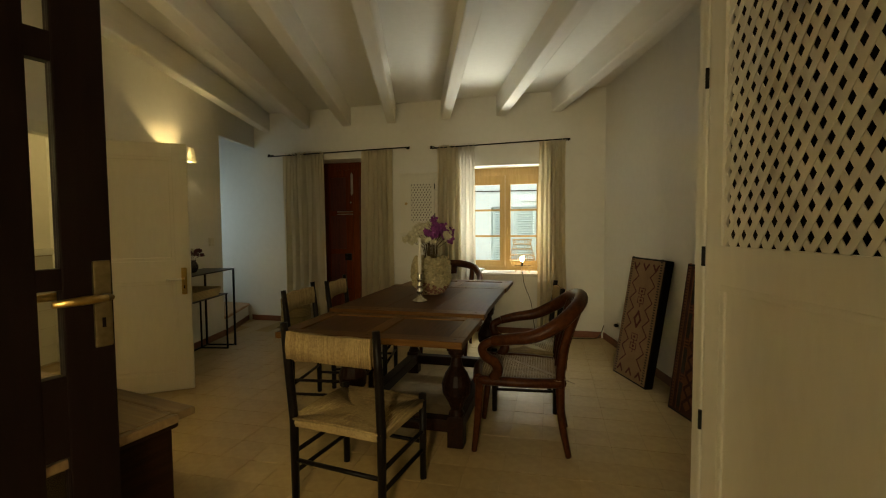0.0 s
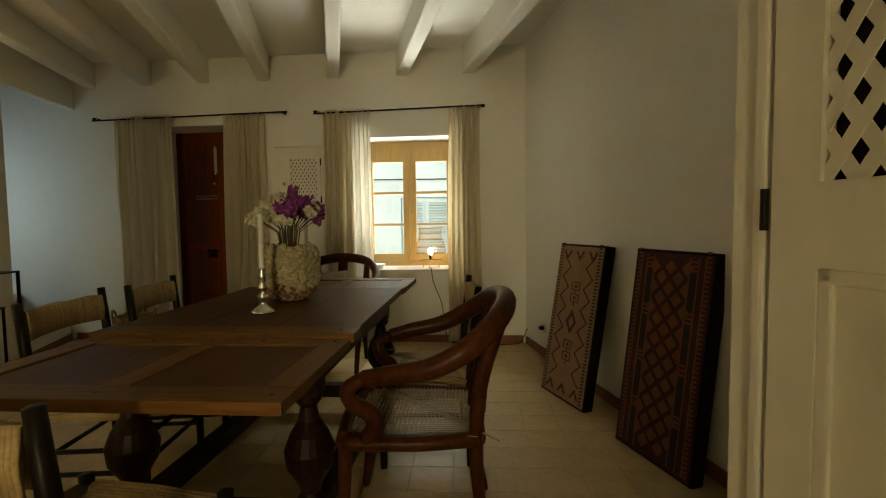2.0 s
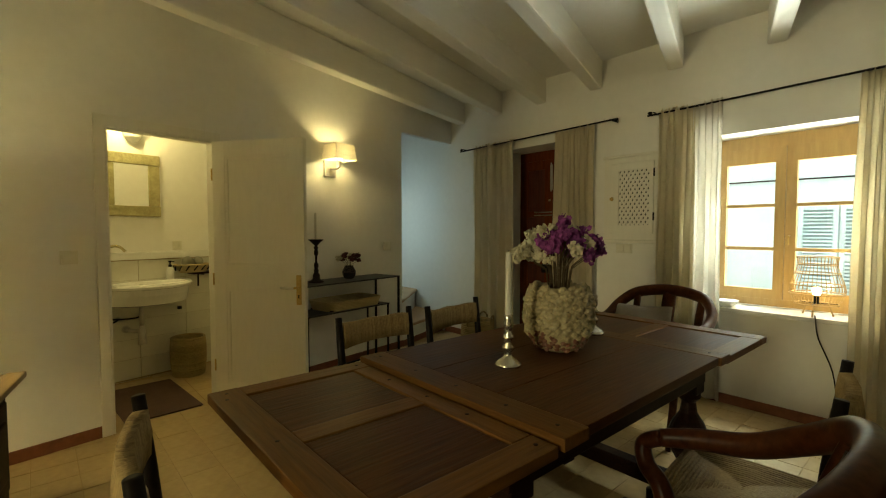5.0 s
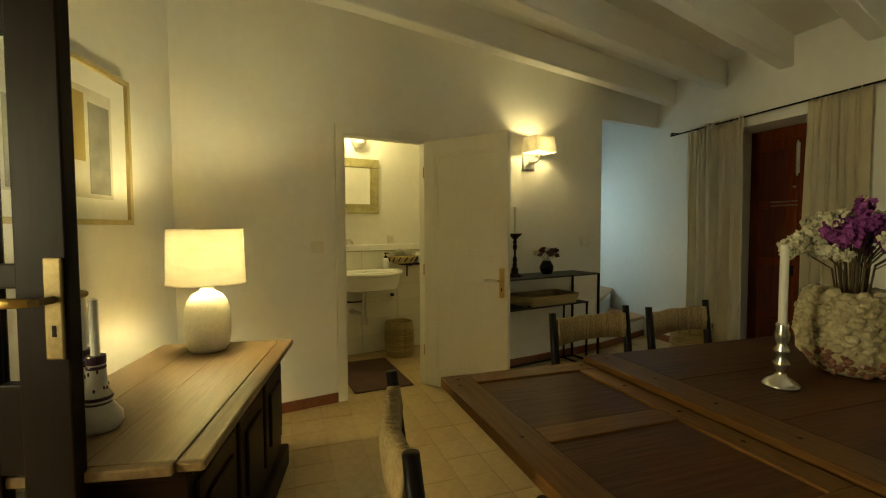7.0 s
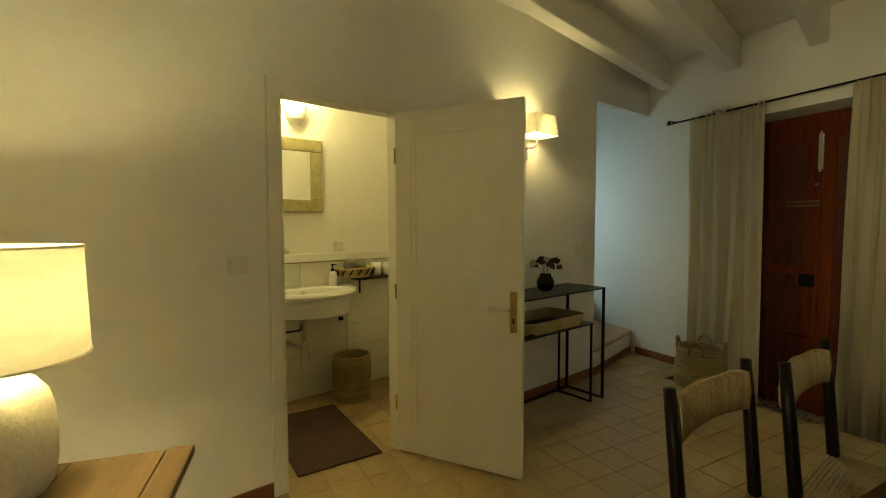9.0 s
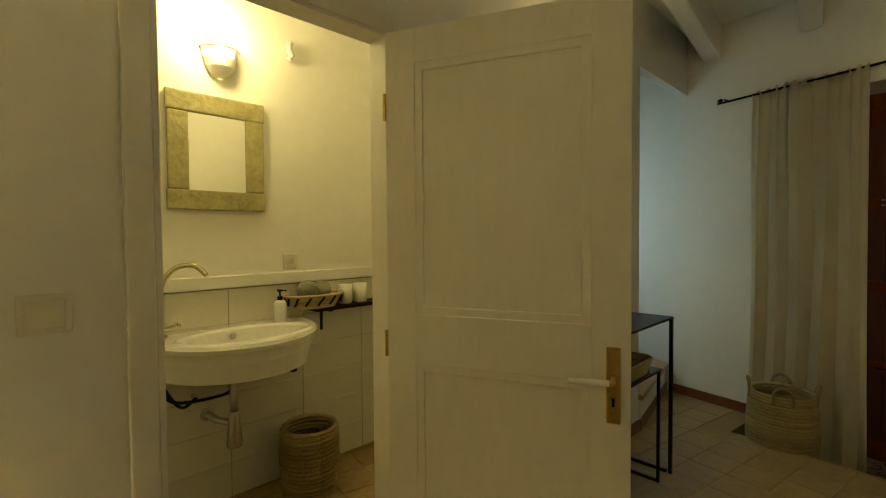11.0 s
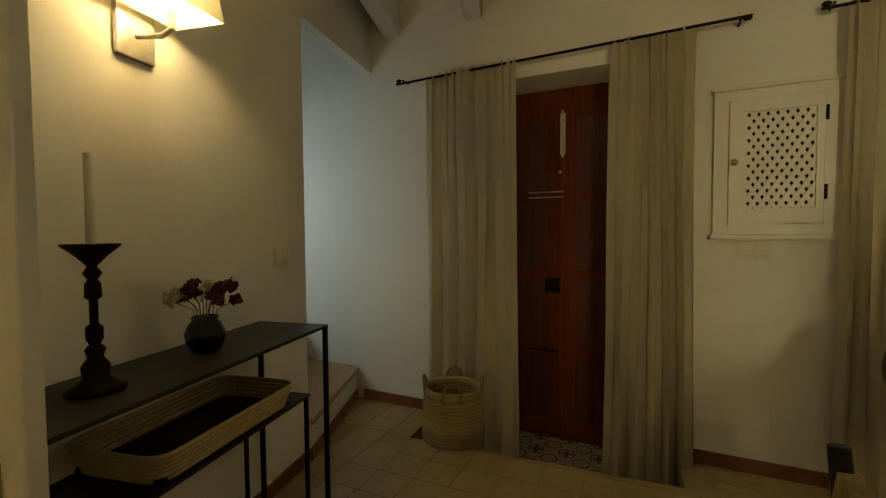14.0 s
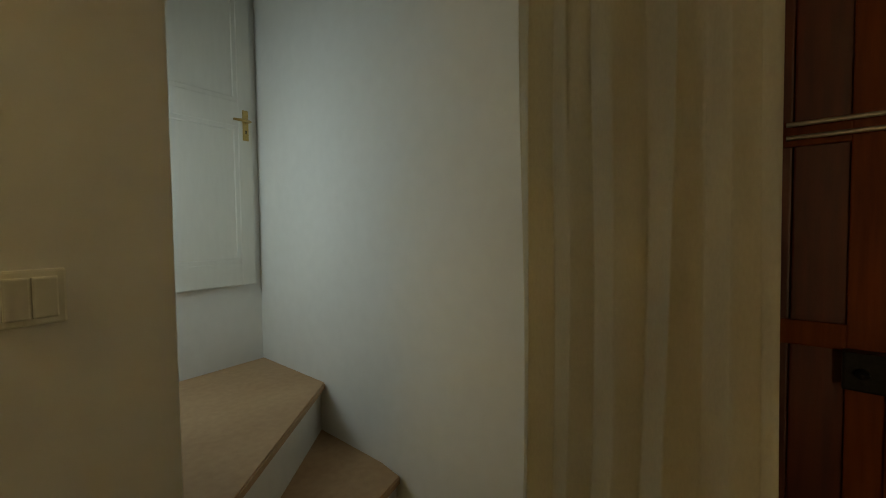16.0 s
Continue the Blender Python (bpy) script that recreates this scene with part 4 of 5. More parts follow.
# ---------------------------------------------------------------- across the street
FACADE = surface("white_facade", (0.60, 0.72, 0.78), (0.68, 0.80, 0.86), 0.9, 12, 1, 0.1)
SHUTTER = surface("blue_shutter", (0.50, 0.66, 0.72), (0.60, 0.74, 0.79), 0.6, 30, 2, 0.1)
ROAD = surface("asphalt", (0.04, 0.04, 0.04), (0.065, 0.063, 0.06), 0.9, 60, 2, 0.3)
structure("ground", box(-60, 60, 0.46, 120, -0.5, -0.3), ROAD, W_FAR, "street ground outside the window", "ground")
house = empty("house", W_FAR @ pose(0, 4.6, -0.3), "white house across the street with pale blue shutters", "house")
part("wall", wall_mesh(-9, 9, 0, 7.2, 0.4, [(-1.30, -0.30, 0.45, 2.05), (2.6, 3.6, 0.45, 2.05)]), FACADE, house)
part("roof", box(-9.2, 9.2, -0.3, 5, 7.2, 7.4, 0.03), TERRACOTTA, house)
for u in (-1.30, 2.6):
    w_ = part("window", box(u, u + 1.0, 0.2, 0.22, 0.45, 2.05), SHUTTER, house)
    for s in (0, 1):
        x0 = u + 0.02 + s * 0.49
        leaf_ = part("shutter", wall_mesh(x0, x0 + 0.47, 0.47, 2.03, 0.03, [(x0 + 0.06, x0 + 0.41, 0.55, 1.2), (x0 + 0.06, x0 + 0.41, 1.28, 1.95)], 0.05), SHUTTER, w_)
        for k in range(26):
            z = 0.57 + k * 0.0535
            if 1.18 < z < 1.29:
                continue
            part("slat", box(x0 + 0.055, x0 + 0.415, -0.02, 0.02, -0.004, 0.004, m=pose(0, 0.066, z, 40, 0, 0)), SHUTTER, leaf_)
part("cornice", box(-0.62, 3.9, -0.06, -0.001, 2.17, 2.23, 0.01), FACADE, house)
part("cable", tube([(-9, -0.03, 2.47), (0, -0.05, 2.40), (9, -0.03, 2.49)], 0.012, 6), IRON, house)


# ---------------------------------------------------------------- on the dining table
SHELL = surface("shell_white", (0.25, 0.205, 0.11), (0.47, 0.405, 0.25), 0.5, 60, 8, 0.3, random_tone=0.2)
SHELL_LOW = surface("shell_brown", (0.10, 0.035, 0.022), (0.24, 0.11, 0.07), 0.35, 60, 8, 0.3, random_tone=0.2)
PURPLE = surface("purple_petals", (0.13, 0.018, 0.13), (0.31, 0.06, 0.30), 0.8, 40, 9, 0.2, random_tone=0.3)
CREAM = surface("cream_petals", (0.52, 0.48, 0.33), (0.70, 0.66, 0.50), 0.8, 40, 9, 0.2, random_tone=0.2)
STALK = surface("dry_stalk", (0.06, 0.04, 0.018), (0.13, 0.09, 0.04), 0.8, 60, 9, 0.2)
TOP = 0.814


def shell_vase(m):
    v = empty("shell_vase", m, "round vase encrusted with pale shells, brown below", "vase")
    prof = [(0.07, 0.0), (0.10, 0.015), (0.135, 0.07), (0.150, 0.14), (0.148, 0.21), (0.132, 0.27), (0.118, 0.29), (0.10, 0.285), (0.11, 0.20)]
    part("body", lathe(prof, 28, wobble=0.05), SHELL, v, smooth=True)
    rnd = random.Random(4)
    groups = {True: bmesh.new(), False: bmesh.new()}
    for k in range(330):
        z = 0.012 + 0.278 * (k + rnd.random()) / 330
        a = k * 2.39996 + rnd.uniform(-0.1, 0.1)
        r = next(r0 + (r1 - r0) * (z - z0) / (z1 - z0) for (r0, z0), (r1, z1) in zip(prof, prof[1:]) if z0 <= z <= z1)
        low = z < 0.085 + 0.02 * math.sin(a * 3)
        s = rnd.uniform(0.010, 0.016) if low else rnd.uniform(0.015, 0.024)
        m_ = Matrix.Translation((r * math.cos(a), r * math.sin(a), z)) @ Euler((rnd.uniform(-0.6, 0.6), rnd.uniform(-0.6, 0.6), a)).to_matrix().to_4x4() @ Matrix.Diagonal((s * 0.75, s * 1.1, s * rnd.uniform(0.7, 1.1), 1))
        own_ = bmesh.new()
        bmesh.ops.create_icosphere(own_, subdivisions=1, radius=1, matrix=m_)
        join(groups[low], own_)
    part("shell_crust", groups[False], SHELL, v, "pale crusted shells")["kind"] = "stuff"
    part("brown_shell_crust", groups[True], SHELL_LOW, v, "glossy brown shells at the foot")["kind"] = "stuff"
    return v


def blossom(bm, c, r, count, rnd):
    for _ in range(count):
        d = Vector((rnd.gauss(0, 1), rnd.gauss(0, 1), rnd.gauss(0, 0.8))).normalized() * r * rnd.uniform(0.45, 1.0)
        s = rnd.uniform(0.006, 0.012)
        q = Euler((rnd.uniform(0, 6), rnd.uniform(0, 6), rnd.uniform(0, 6))).to_matrix()
        a = [bm.verts.new(c + d + q @ Vector(p) * s) for p in ((-1, -0.6, 0), (0.2, -1, 0.3), (1.1, 0.1, 0), (0.3, 1, 0.35), (-0.9, 0.7, 0.1))]
        bm.faces.new(a)


def bouquet(m, seed, spread, tall, heads, mats):
    t = empty("dried_flowers", m, "bunch of dried purple and cream flowers", "flowers")
    rnd = random.Random(seed)
    for i in range(heads):
        a, f = i * 2.4, math.sqrt((i + 0.6) / heads)
        end = Vector((spread * f * math.cos(a), spread * f * math.sin(a), tall * (1 - 0.42 * f * f) * rnd.uniform(0.86, 1.05)))
        mid = Vector((end.x * 0.35, end.y * 0.35, end.z * 0.55))
        st = part("stem", tube([Vector((end.x * 0.2, end.y * 0.2, -0.08)), mid, end], 0.0022, 5), STALK, t)
        b = bmesh.new()
        pick = mats(i, a)
        for _ in range(3):
            blossom(b, end + Vector((rnd.gauss(0, 0.016), rnd.gauss(0, 0.016), rnd.gauss(0, 0.014))), 0.026, 34, rnd)
        part("flower", b, pick, t)
    return t


VASE = pose(-0.90, 3.40, TOP)
shell_vase(VASE)
bouquet(VASE @ pose(0, 0, 0.27), 2, 0.185, 0.29, 42, lambda i, a: CREAM if (math.cos(a - 3.7) > 0.45 or i % 9 == 3) else PURPLE)

SILVER = surface("silvered_pewter", (0.50, 0.48, 0.42), (0.68, 0.66, 0.60), 0.25, 60, 8, 0.1, metal=0.9)
WAX = surface("white_wax", (0.66, 0.64, 0.56), (0.76, 0.74, 0.66), 0.5, 20, 3, 0.05)


def candlestick(m, with_candle, label):
    t = empty("candlestick", m, label, "candlestick", "candlesticks on the table")
    part("stand", lathe([(0.052, 0), (0.052, 0.008), (0.04, 0.02), (0.018, 0.035), (0.012, 0.05), (0.022, 0.065), (0.024, 0.078), (0.012, 0.092), (0.020, 0.108), (0.022, 0.12), (0.012, 0.135), (0.018, 0.15), (0.021, 0.17), (0.017, 0.185), (0.019, 0.20), (0.016, 0.205)], 22), SILVER, t, smooth=True)
    if with_candle:
        cd = part("candle", lathe([(0.0125, 0.19), (0.0125, 0.40), (0.011, 0.452), (0.003, 0.455)], 16), WAX, t, "tall white candle")
        part("wick", tube([(0, 0, 0.45), (0.001, 0, 0.463)], 0.001, 5), BLACK_WOOD, cd)


candlestick(pose(-0.905, 3.03, TOP), True, "silvered turned candlestick holding a tall white candle")
candlestick(pose(-0.93, 3.80, TOP), True, "silvered turned candlestick behind the flower vase")

# ---------------------------------------------------------------- window sill: rattan lamp and bowl
RATTAN = surface("rattan", (0.40, 0.25, 0.09), (0.58, 0.40, 0.18), 0.6, 60, 6, 0.2)
rl = empty("rattan_lamp", W_FAR @ pose(-0.22, 0.09, 0.752), "small open-woven rattan lantern lamp, lit, on the sill", "lamp")
lobe = [(0.125, 0.085), (0.155, 0.16), (0.150, 0.22), (0.125, 0.30), (0.11, 0.36), (0.118, 0.415)]
for r, z in lobe:
    part("hoop", tube([(r * math.cos(a * math.pi / 16), r * math.sin(a * math.pi / 16), z) for a in range(33)], 0.004, 6), RATTAN, rl, smooth=True)
for k in range(36):
    a = 2 * math.pi * k / 36
    part("cane", tube(curve_points([(r * math.cos(a), r * math.sin(a), z) for r, z in lobe], 3), 0.0022, 4), RATTAN, rl)
for k in range(3):
    a = 2 * math.pi * k / 3 + 0.5
    part("leg", tube([(0.10 * math.cos(a), 0.10 * math.sin(a), 0), (0.07 * math.cos(a), 0.07 * math.sin(a), 0.09)], 0.006, 6), RATTAN, rl)
    part("spoke", tube([(0, 0, 0.088), (0.125 * math.cos(a), 0.125 * math.sin(a), 0.088)], 0.003, 5), IRON, rl)
part("socket", tube([(0, 0, 0.085), (0, 0, 0.14)], 0.016), IRON, rl)
part("bulb", lathe([(0.012, 0.135), (0.022, 0.155), (0.028, 0.18), (0.02, 0.20), (0.004, 0.21)], 16), BULB, rl, smooth=True)
cord = empty("lamp_cord", W_FAR, "thin lamp cord hanging from the sill to the socket", "cord")
part("cable", tube(curve_points([(-0.22, 0.05, 0.757), (-0.20, -0.035, 0.755), (-0.18, -0.04, 0.62), (-0.10, -0.03, 0.40), (-0.06, -0.03, 0.12), (0.0, -0.05, 0.012), (0.3, -0.12, 0.008), (0.58, -0.10, 0.008), (0.68, -0.16, 0.05), (0.715, -0.42, 0.24)], 6), 0.004, 6), IRON, cord)
tagged(place(part("bowl", lathe([(0.03, 0), (0.045, 0.004), (0.075, 0.03), (0.085, 0.05), (0.08, 0.05), (0.06, 0.02), (0.0, 0.012)], 24), CERAMIC, smooth=True), W_FAR @ pose(-0.77, 0.06, 0.752)), "small white bowl on the window sill", "bowl")


# ---------------------------------------------------------------- switches, sockets, vent
def switch(m, w, keys, label):
    t = empty("light_switch", m, label, "switch")
    part("plate", box(-w / 2, w / 2, -0.010, 0, -0.042, 0.042, 0.004), SWITCH, t)
    kw = (w - 0.022) / keys
    for i in range(keys):
        x = -w / 2 + 0.011 + i * kw
        part("key", box(x + 0.0008, x + kw - 0.0008, -0.015, -0.009, -0.031, 0.031, 0.003), SWITCH, t)


switch(W_LEFT @ pose(-0.15, 0, 1.185), 0.09, 1, "cream plastic light switch beside the bathroom door")
switch(W_LEFT @ pose(2.645, 0, 1.175) @ Matrix.Diagonal((1.15, 1.2, 1.15, 1)), 0.09, 2, "cream double rocker switch beside the stair")
switch(W_FAR @ pose(-1.595, 0, 1.185), 0.155, 2, "cream double switch under the lattice cupboard")
sock = empty("wall_socket", W_RIGHT @ pose(0.47, 0, 0.257), "white wall socket with black plug", "socket")
part("plate", box(-0.04, 0.04, -0.009, 0, -0.04, 0.04, 0.004), SWITCH, sock)
part("plug", lathe([(0.02, 0), (0.02, 0.03), (0.008, 0.045)], 12, m=pose(0, -0.008, 0, 90, 0, 0)), IRON, sock)
vent = empty("wall_hatch", W_FAR @ pose(-1.40, 0, 0.285), "flush painted service hatch low on the wall", "hatch")
part("cover", box(-0.11, 0.11, -0.008, 0, -0.06, 0.06, 0.003), PLASTER, vent)
low = empty("wall_socket", W_LEFT @ pose(1.25, 0, 0.36), "cream wall socket low beside the console", "socket")
part("plate", box(-0.04, 0.04, -0.009, 0, -0.04, 0.04, 0.004), SWITCH, low)

# ---------------------------------------------------------------- baskets
SEAGRASS = surface("seagrass", (0.22, 0.155, 0.065), (0.42, 0.32, 0.15), 0.85, 80, 6, 0.5, random_tone=0.2)


def coil_basket(name, m, label, r0, r1, h, rows, handles):
    t = empty(name, m, label, "basket")
    body = bmesh.new()
    for k in range(rows):
        f = k / (rows - 1)
        r = r0 + (r1 - r0) * f + 0.10 * r0 * math.sin(math.pi * f)
        z = h * f + 0.006
        for i in range(1):
            tube([((r + 0.004 * noise.noise(Vector((math.cos(a / 10 * math.pi) * 3, math.sin(a / 10 * math.pi) * 3, z * 20)))) * math.cos(a / 20 * math.pi * 2), (r + 0.003 * math.sin(a * 2.1 + k)) * math.sin(a / 20 * math.pi * 2), z + 0.002 * math.sin(a * 3 + k)) for a in range(41)], h / rows * 0.62, 5, body)
    part("coil_wall", body, SEAGRASS, t, smooth=True)["kind"] = "stuff"
    part("base", lathe([(r0, 0), (r0, 0.01)], 24), SEAGRASS, t)
    for k in range(handles):
        a = 2 * math.pi * k / handles + 0.4
        c, s = math.cos(a), math.sin(a)
        g = [(r1 * c - 0.05 * s, r1 * s + 0.05 * c, h - 0.04), (1.03 * r1 * c - 0.045 * s, 1.03 * r1 * s + 0.045 * c, h + 0.04), (1.08 * r1 * c, 1.08 * r1 * s, h + 0.075), (1.03 * r1 * c + 0.045 * s, 1.03 * r1 * s - 0.045 * c, h + 0.04), (r1 * c + 0.05 * s, r1 * s - 0.05 * c, h - 0.04)]
        part("handle", tube(curve_points(g, 5), 0.010, 7), SEAGRASS, t, smooth=True)
    return t


coil_basket("seagrass_basket", W_FAR @ pose(-3.19, -0.30, -0.188), "tall seagrass basket with looped handles by the curtain", 0.17, 0.172, 0.50, 26, 4)
coil_basket("waste_basket", pose(-4.50, 2.86, 0.0), "small woven rush waste basket in the bathroom", 0.125, 0.135, 0.34, 17, 0)

# ---------------------------------------------------------------- on the console
CN = W_LEFT @ pose(1.335, -0.02, 0)
cs = empty("wooden_candlestick", CN @ pose(0.22, -0.17, 0.886) @ Matrix.Diagonal((0.9, 0.9, 0.88, 1)), "tall dark turned wooden candlestick with a grey candle", "candlestick")
part("stand", lathe([(0.075, 0), (0.075, 0.01), (0.05, 0.022), (0.034, 0.04), (0.036, 0.075), (0.02, 0.10), (0.026, 0.125), (0.014, 0.14), (0.022, 0.155), (0.022, 0.19), (0.011, 0.20), (0.011, 0.27), (0.022, 0.28), (0.020, 0.32), (0.012, 0.33), (0.024, 0.35), (0.012, 0.37), (0.038, 0.40), (0.072, 0.43), (0.072, 0.436)], 22), DARK_WOOD, cs, smooth=True)
part("candle", lathe([(0.013, 0.43), (0.012, 0.70), (0.003, 0.705)], 14), WAX, cs)
BLACKGLASS = clear("smoke_glass", (0.10, 0.07, 0.08), 0.02)
gv = empty("glass_vase", CN @ pose(0.60, -0.17, 0.886), "round smoked glass vase on the console", "vase")
part("body", lathe([(0.03, 0), (0.045, 0.006), (0.062, 0.04), (0.066, 0.07), (0.052, 0.10), (0.04, 0.115), (0.046, 0.125), (0.042, 0.125), (0.036, 0.112), (0.05, 0.07), (0.03, 0.012)], 24), BLACKGLASS, gv, smooth=True)
DARKRED = surface("maroon_petals", (0.05, 0.010, 0.016), (0.11, 0.022, 0.035), 0.8, 40, 9, 0.2)
bouquet(CN @ pose(0.60, -0.17, 0.99) @ Matrix.Diagonal((0.72, 0.72, 0.72, 1)), 9, 0.17, 0.19, 12, lambda i, a: CREAM if i % 3 == 0 else DARKRED)
tray = empty("basket_tray", CN @ pose(0.56, -0.17, 0.623) @ Matrix.Diagonal((0.87, 1, 1.1, 1)), "long pale woven tray on the lower shelf", "tray")
WOVEN = surface("pale_cane", (0.40, 0.30, 0.14), (0.58, 0.46, 0.24), 0.7, 90, 8, 0.4)
part("bottom", box(-0.34, 0.34, -0.15, 0.15, 0.0, 0.012, 0.004), DARK_WOOD, tray)
for k in range(6):
    z = 0.008 + k * 0.013
    e = 0.004 * k
    x, y, c = 0.345 + e, 0.15 + e, 0.06
    ring = []
    for cx, cy, a0 in ((x - c, y - c, 0), (-x + c, y - c, 90), (-x + c, -y + c, 180), (x - c, -y + c, 270)):
        for q in range(5):
            a = radians(a0 + q * 22.5)
            ring.append((cx + c * math.cos(a), cy + c * math.sin(a), z))
    part("cane_ring", tube(ring + [ring[0]], 0.0075, 6), WOVEN, tray, smooth=True)

# ---------------------------------------------------------------- on the chest and the wall above
BLUEWHITE = surface("painted_faience", (0.52, 0.48, 0.40), (0.66, 0.62, 0.53), 0.3, 40, 5, 0.05)
COBALT = surface("dark_glaze", (0.03, 0.014, 0.03), (0.07, 0.025, 0.05), 0.3, 40, 5, 0.05)
for dx, dy, tall_ in ((0.0, 0.0, 1.0), (-0.10, -0.06, 1.06)):
    t = empty("ceramic_candlestick", pose(-1.70 + dx, 1.02 + dy, 0.702), "painted white ceramic candlestick with a grey candle", "candlestick", "candlesticks on the chest")
    part("body", lathe([(0.055, 0), (0.068, 0.02), (0.066, 0.045), (0.045, 0.075), (0.036, 0.085), (0.041, 0.10), (0.030, 0.125), (0.026, 0.19), (0.024, 0.20), (0.026, 0.225), (0.022, 0.23)], 22), BLUEWHITE, t, smooth=True)
    for z, r in ((0.082, 0.0385), (0.10, 0.0415), (0.195, 0.0262)):
        part("painted_ring", lathe([(r, z - 0.005), (r + 0.0012, z), (r, z + 0.005)], 22), COBALT, t)
    part("collar", lathe([(0.026, 0.205), (0.0275, 0.21), (0.0275, 0.228), (0.026, 0.232)], 22), COBALT, t)
    for k in range(12):
        a, z = k * 2.4, 0.125 + 0.062 * ((k * 0.37) % 1)
        r = 0.0295 - 0.06 * (z - 0.125)
        sp = bmesh.new()
        bmesh.ops.create_icosphere(sp, subdivisions=1, radius=0.008, matrix=Matrix.Translation((r * math.cos(a), r * math.sin(a), z)) @ Matrix.Diagonal((0.5, 0.5, 1, 1)))
        part("painted_spot", sp, COBALT, t)
    part("candle", lathe([(0.0125, 0.22), (0.012, 0.22 + 0.185 * tall_), (0.003, 0.225 + 0.185 * tall_)], 14), WAX, t)

PAPER = surface("print_paper", (0.45, 0.43, 0.36), (0.62, 0.60, 0.52), 0.8, 12, 2.5, 0.0)
INK_WASH = surface("ink_wash", (0.13, 0.13, 0.11), (0.34, 0.33, 0.28), 0.8, 6, 4, 0.0)
OCHRE = surface("ochre_wash", (0.25, 0.19, 0.06), (0.40, 0.31, 0.11), 0.8, 6, 4, 0.0)
FRAME_GOLD = surface("pale_wood_frame", (0.42, 0.32, 0.13), (0.56, 0.44, 0.21), 0.4, 60, 4, 0.1)
pic = empty("framed_picture", W_NEAR @ pose(-0.92, 0, 1.345), "large framed ink print in a thin pale wood frame", "picture")
part("mat_board", box(-0.46, 0.46, -0.014, -0.002, 0.015, 0.715), CERAMIC, pic)
part("print", box(-0.33, 0.33, -0.017, -0.013, 0.12, 0.61), PAPER, pic)
part("wash", box(-0.30, 0.02, -0.0185, -0.0165, 0.13, 0.46), INK_WASH, pic)
part("wash", box(-0.14, 0.13, -0.0195, -0.018, 0.28, 0.58), OCHRE, pic)
part("wash", box(0.16, 0.31, -0.0185, -0.0165, 0.14, 0.55), INK_WASH, pic)
for a in ((-0.475, -0.45, 0, 0.73), (0.45, 0.475, 0, 0.73), (-0.45, 0.45, 0.0, 0.025), (-0.45, 0.45, 0.705, 0.73)):
    part("frame_bar", box(a[0], a[1], -0.032, -0.001, a[2], a[3], 0.003), FRAME_GOLD, pic)

# ---------------------------------------------------------------- bathroom
BW = W_LEFT @ pose(0.015, 1.15, 0)
TAP_METAL = surface("pale_brass", (0.50, 0.45, 0.27), (0.66, 0.60, 0.38), 0.25, 60, 6, 0.03, metal=1.0)
MIRROR = surface("mirror_silver", (0.86, 0.87, 0.85), (0.88, 0.89, 0.87), 0.02, 5, 1, 0.0, metal=1.0)
WOOL_FRAME = surface("hammered_frame", (0.30, 0.26, 0.12), (0.48, 0.43, 0.22), 0.5, 45, 14, 0.9)
mi = empty("wall_mirror", BW @ pose(0.335, 0, 1.475), "square mirror in a wide textured golden frame", "mirror")
part("glass", box(0.08, 0.38, -0.014, -0.004, 0.08, 0.49), MIRROR, mi)
for a in ((0, 0.46, 0, 0.095), (0, 0.46, 0.465, 0.56), (0.005, 0.095, 0.096, 0.464), (0.365, 0.455, 0.096, 0.464)):
    part("frame_bar", box(a[0], a[1], -0.028, -0.001, a[2], a[3], 0.007), WOOL_FRAME, mi)
wl = empty("ceramic_wall_light", BW @ pose(0.585, 0, 2.13) @ Matrix.Diagonal((0.82, 0.85, 0.82, 1)), "half-round cream ceramic wall light with slots, lit", "wall light")
bowl = bmesh.new()
prof = [(0.012, 0.0), (0.05, 0.015), (0.085, 0.06), (0.10, 0.11)]
for (r0, z0), (r1, z1) in zip(prof, prof[1:]):
    for i in range(16):
        a0, a1 = math.pi + math.pi * i / 16, math.pi + math.pi * (i + 1) / 16
        bowl.faces.new([bowl.verts.new((r * math.cos(a), r * math.sin(a), z)) for r, a, z in ((r0, a0, z0), (r0, a1, z0), (r1, a1, z1), (r1, a0, z1))])
for i in range(16):
    if i % 4 in (0, 3):
        a0, a1 = math.pi + math.pi * i / 16, math.pi + math.pi * (i + 1) / 16
        bowl.faces.new([bowl.verts.new((r * math.cos(a), r * math.sin(a), z)) for r, a, z in ((0.10, a0, 0.11), (0.10, a1, 0.11), (0.108, a1, 0.165), (0.108, a0, 0.165))])
bmesh.ops.remove_doubles(bowl, verts=bowl.verts, dist=0.0005)
bmesh.ops.solidify(bowl, geom=list(bowl.faces), thickness=0.006)
part("bowl", bowl, CERAMIC, wl)
part("rim", tube([(0.109 * math.cos(math.pi + math.pi * i / 16), 0.109 * math.sin(math.pi + math.pi * i / 16), 0.17) for i in range(17)], 0.009, 7), CERAMIC, wl, smooth=True)
part("bulb", lathe([(0.012, 0.10), (0.022, 0.12), (0.024, 0.14), (0.01, 0.16)], 12, m=pose(0, -0.05, 0)), BULB, wl)
tagged(place(part("wall_ornament", tube(curve_points([(0, -0.02, 0), (0.012, -0.03, 0.03), (-0.006, -0.035, 0.06), (0.008, -0.02, 0.10)], 4), [0.012 + 0.008 * math.sin(k * 1.9) ** 2 for k in range(13)], 8), CERAMIC, smooth=True), BW @ pose(0.94, 0, 2.31)), "small cream ceramic ornament on the bathroom wall", "ornament")

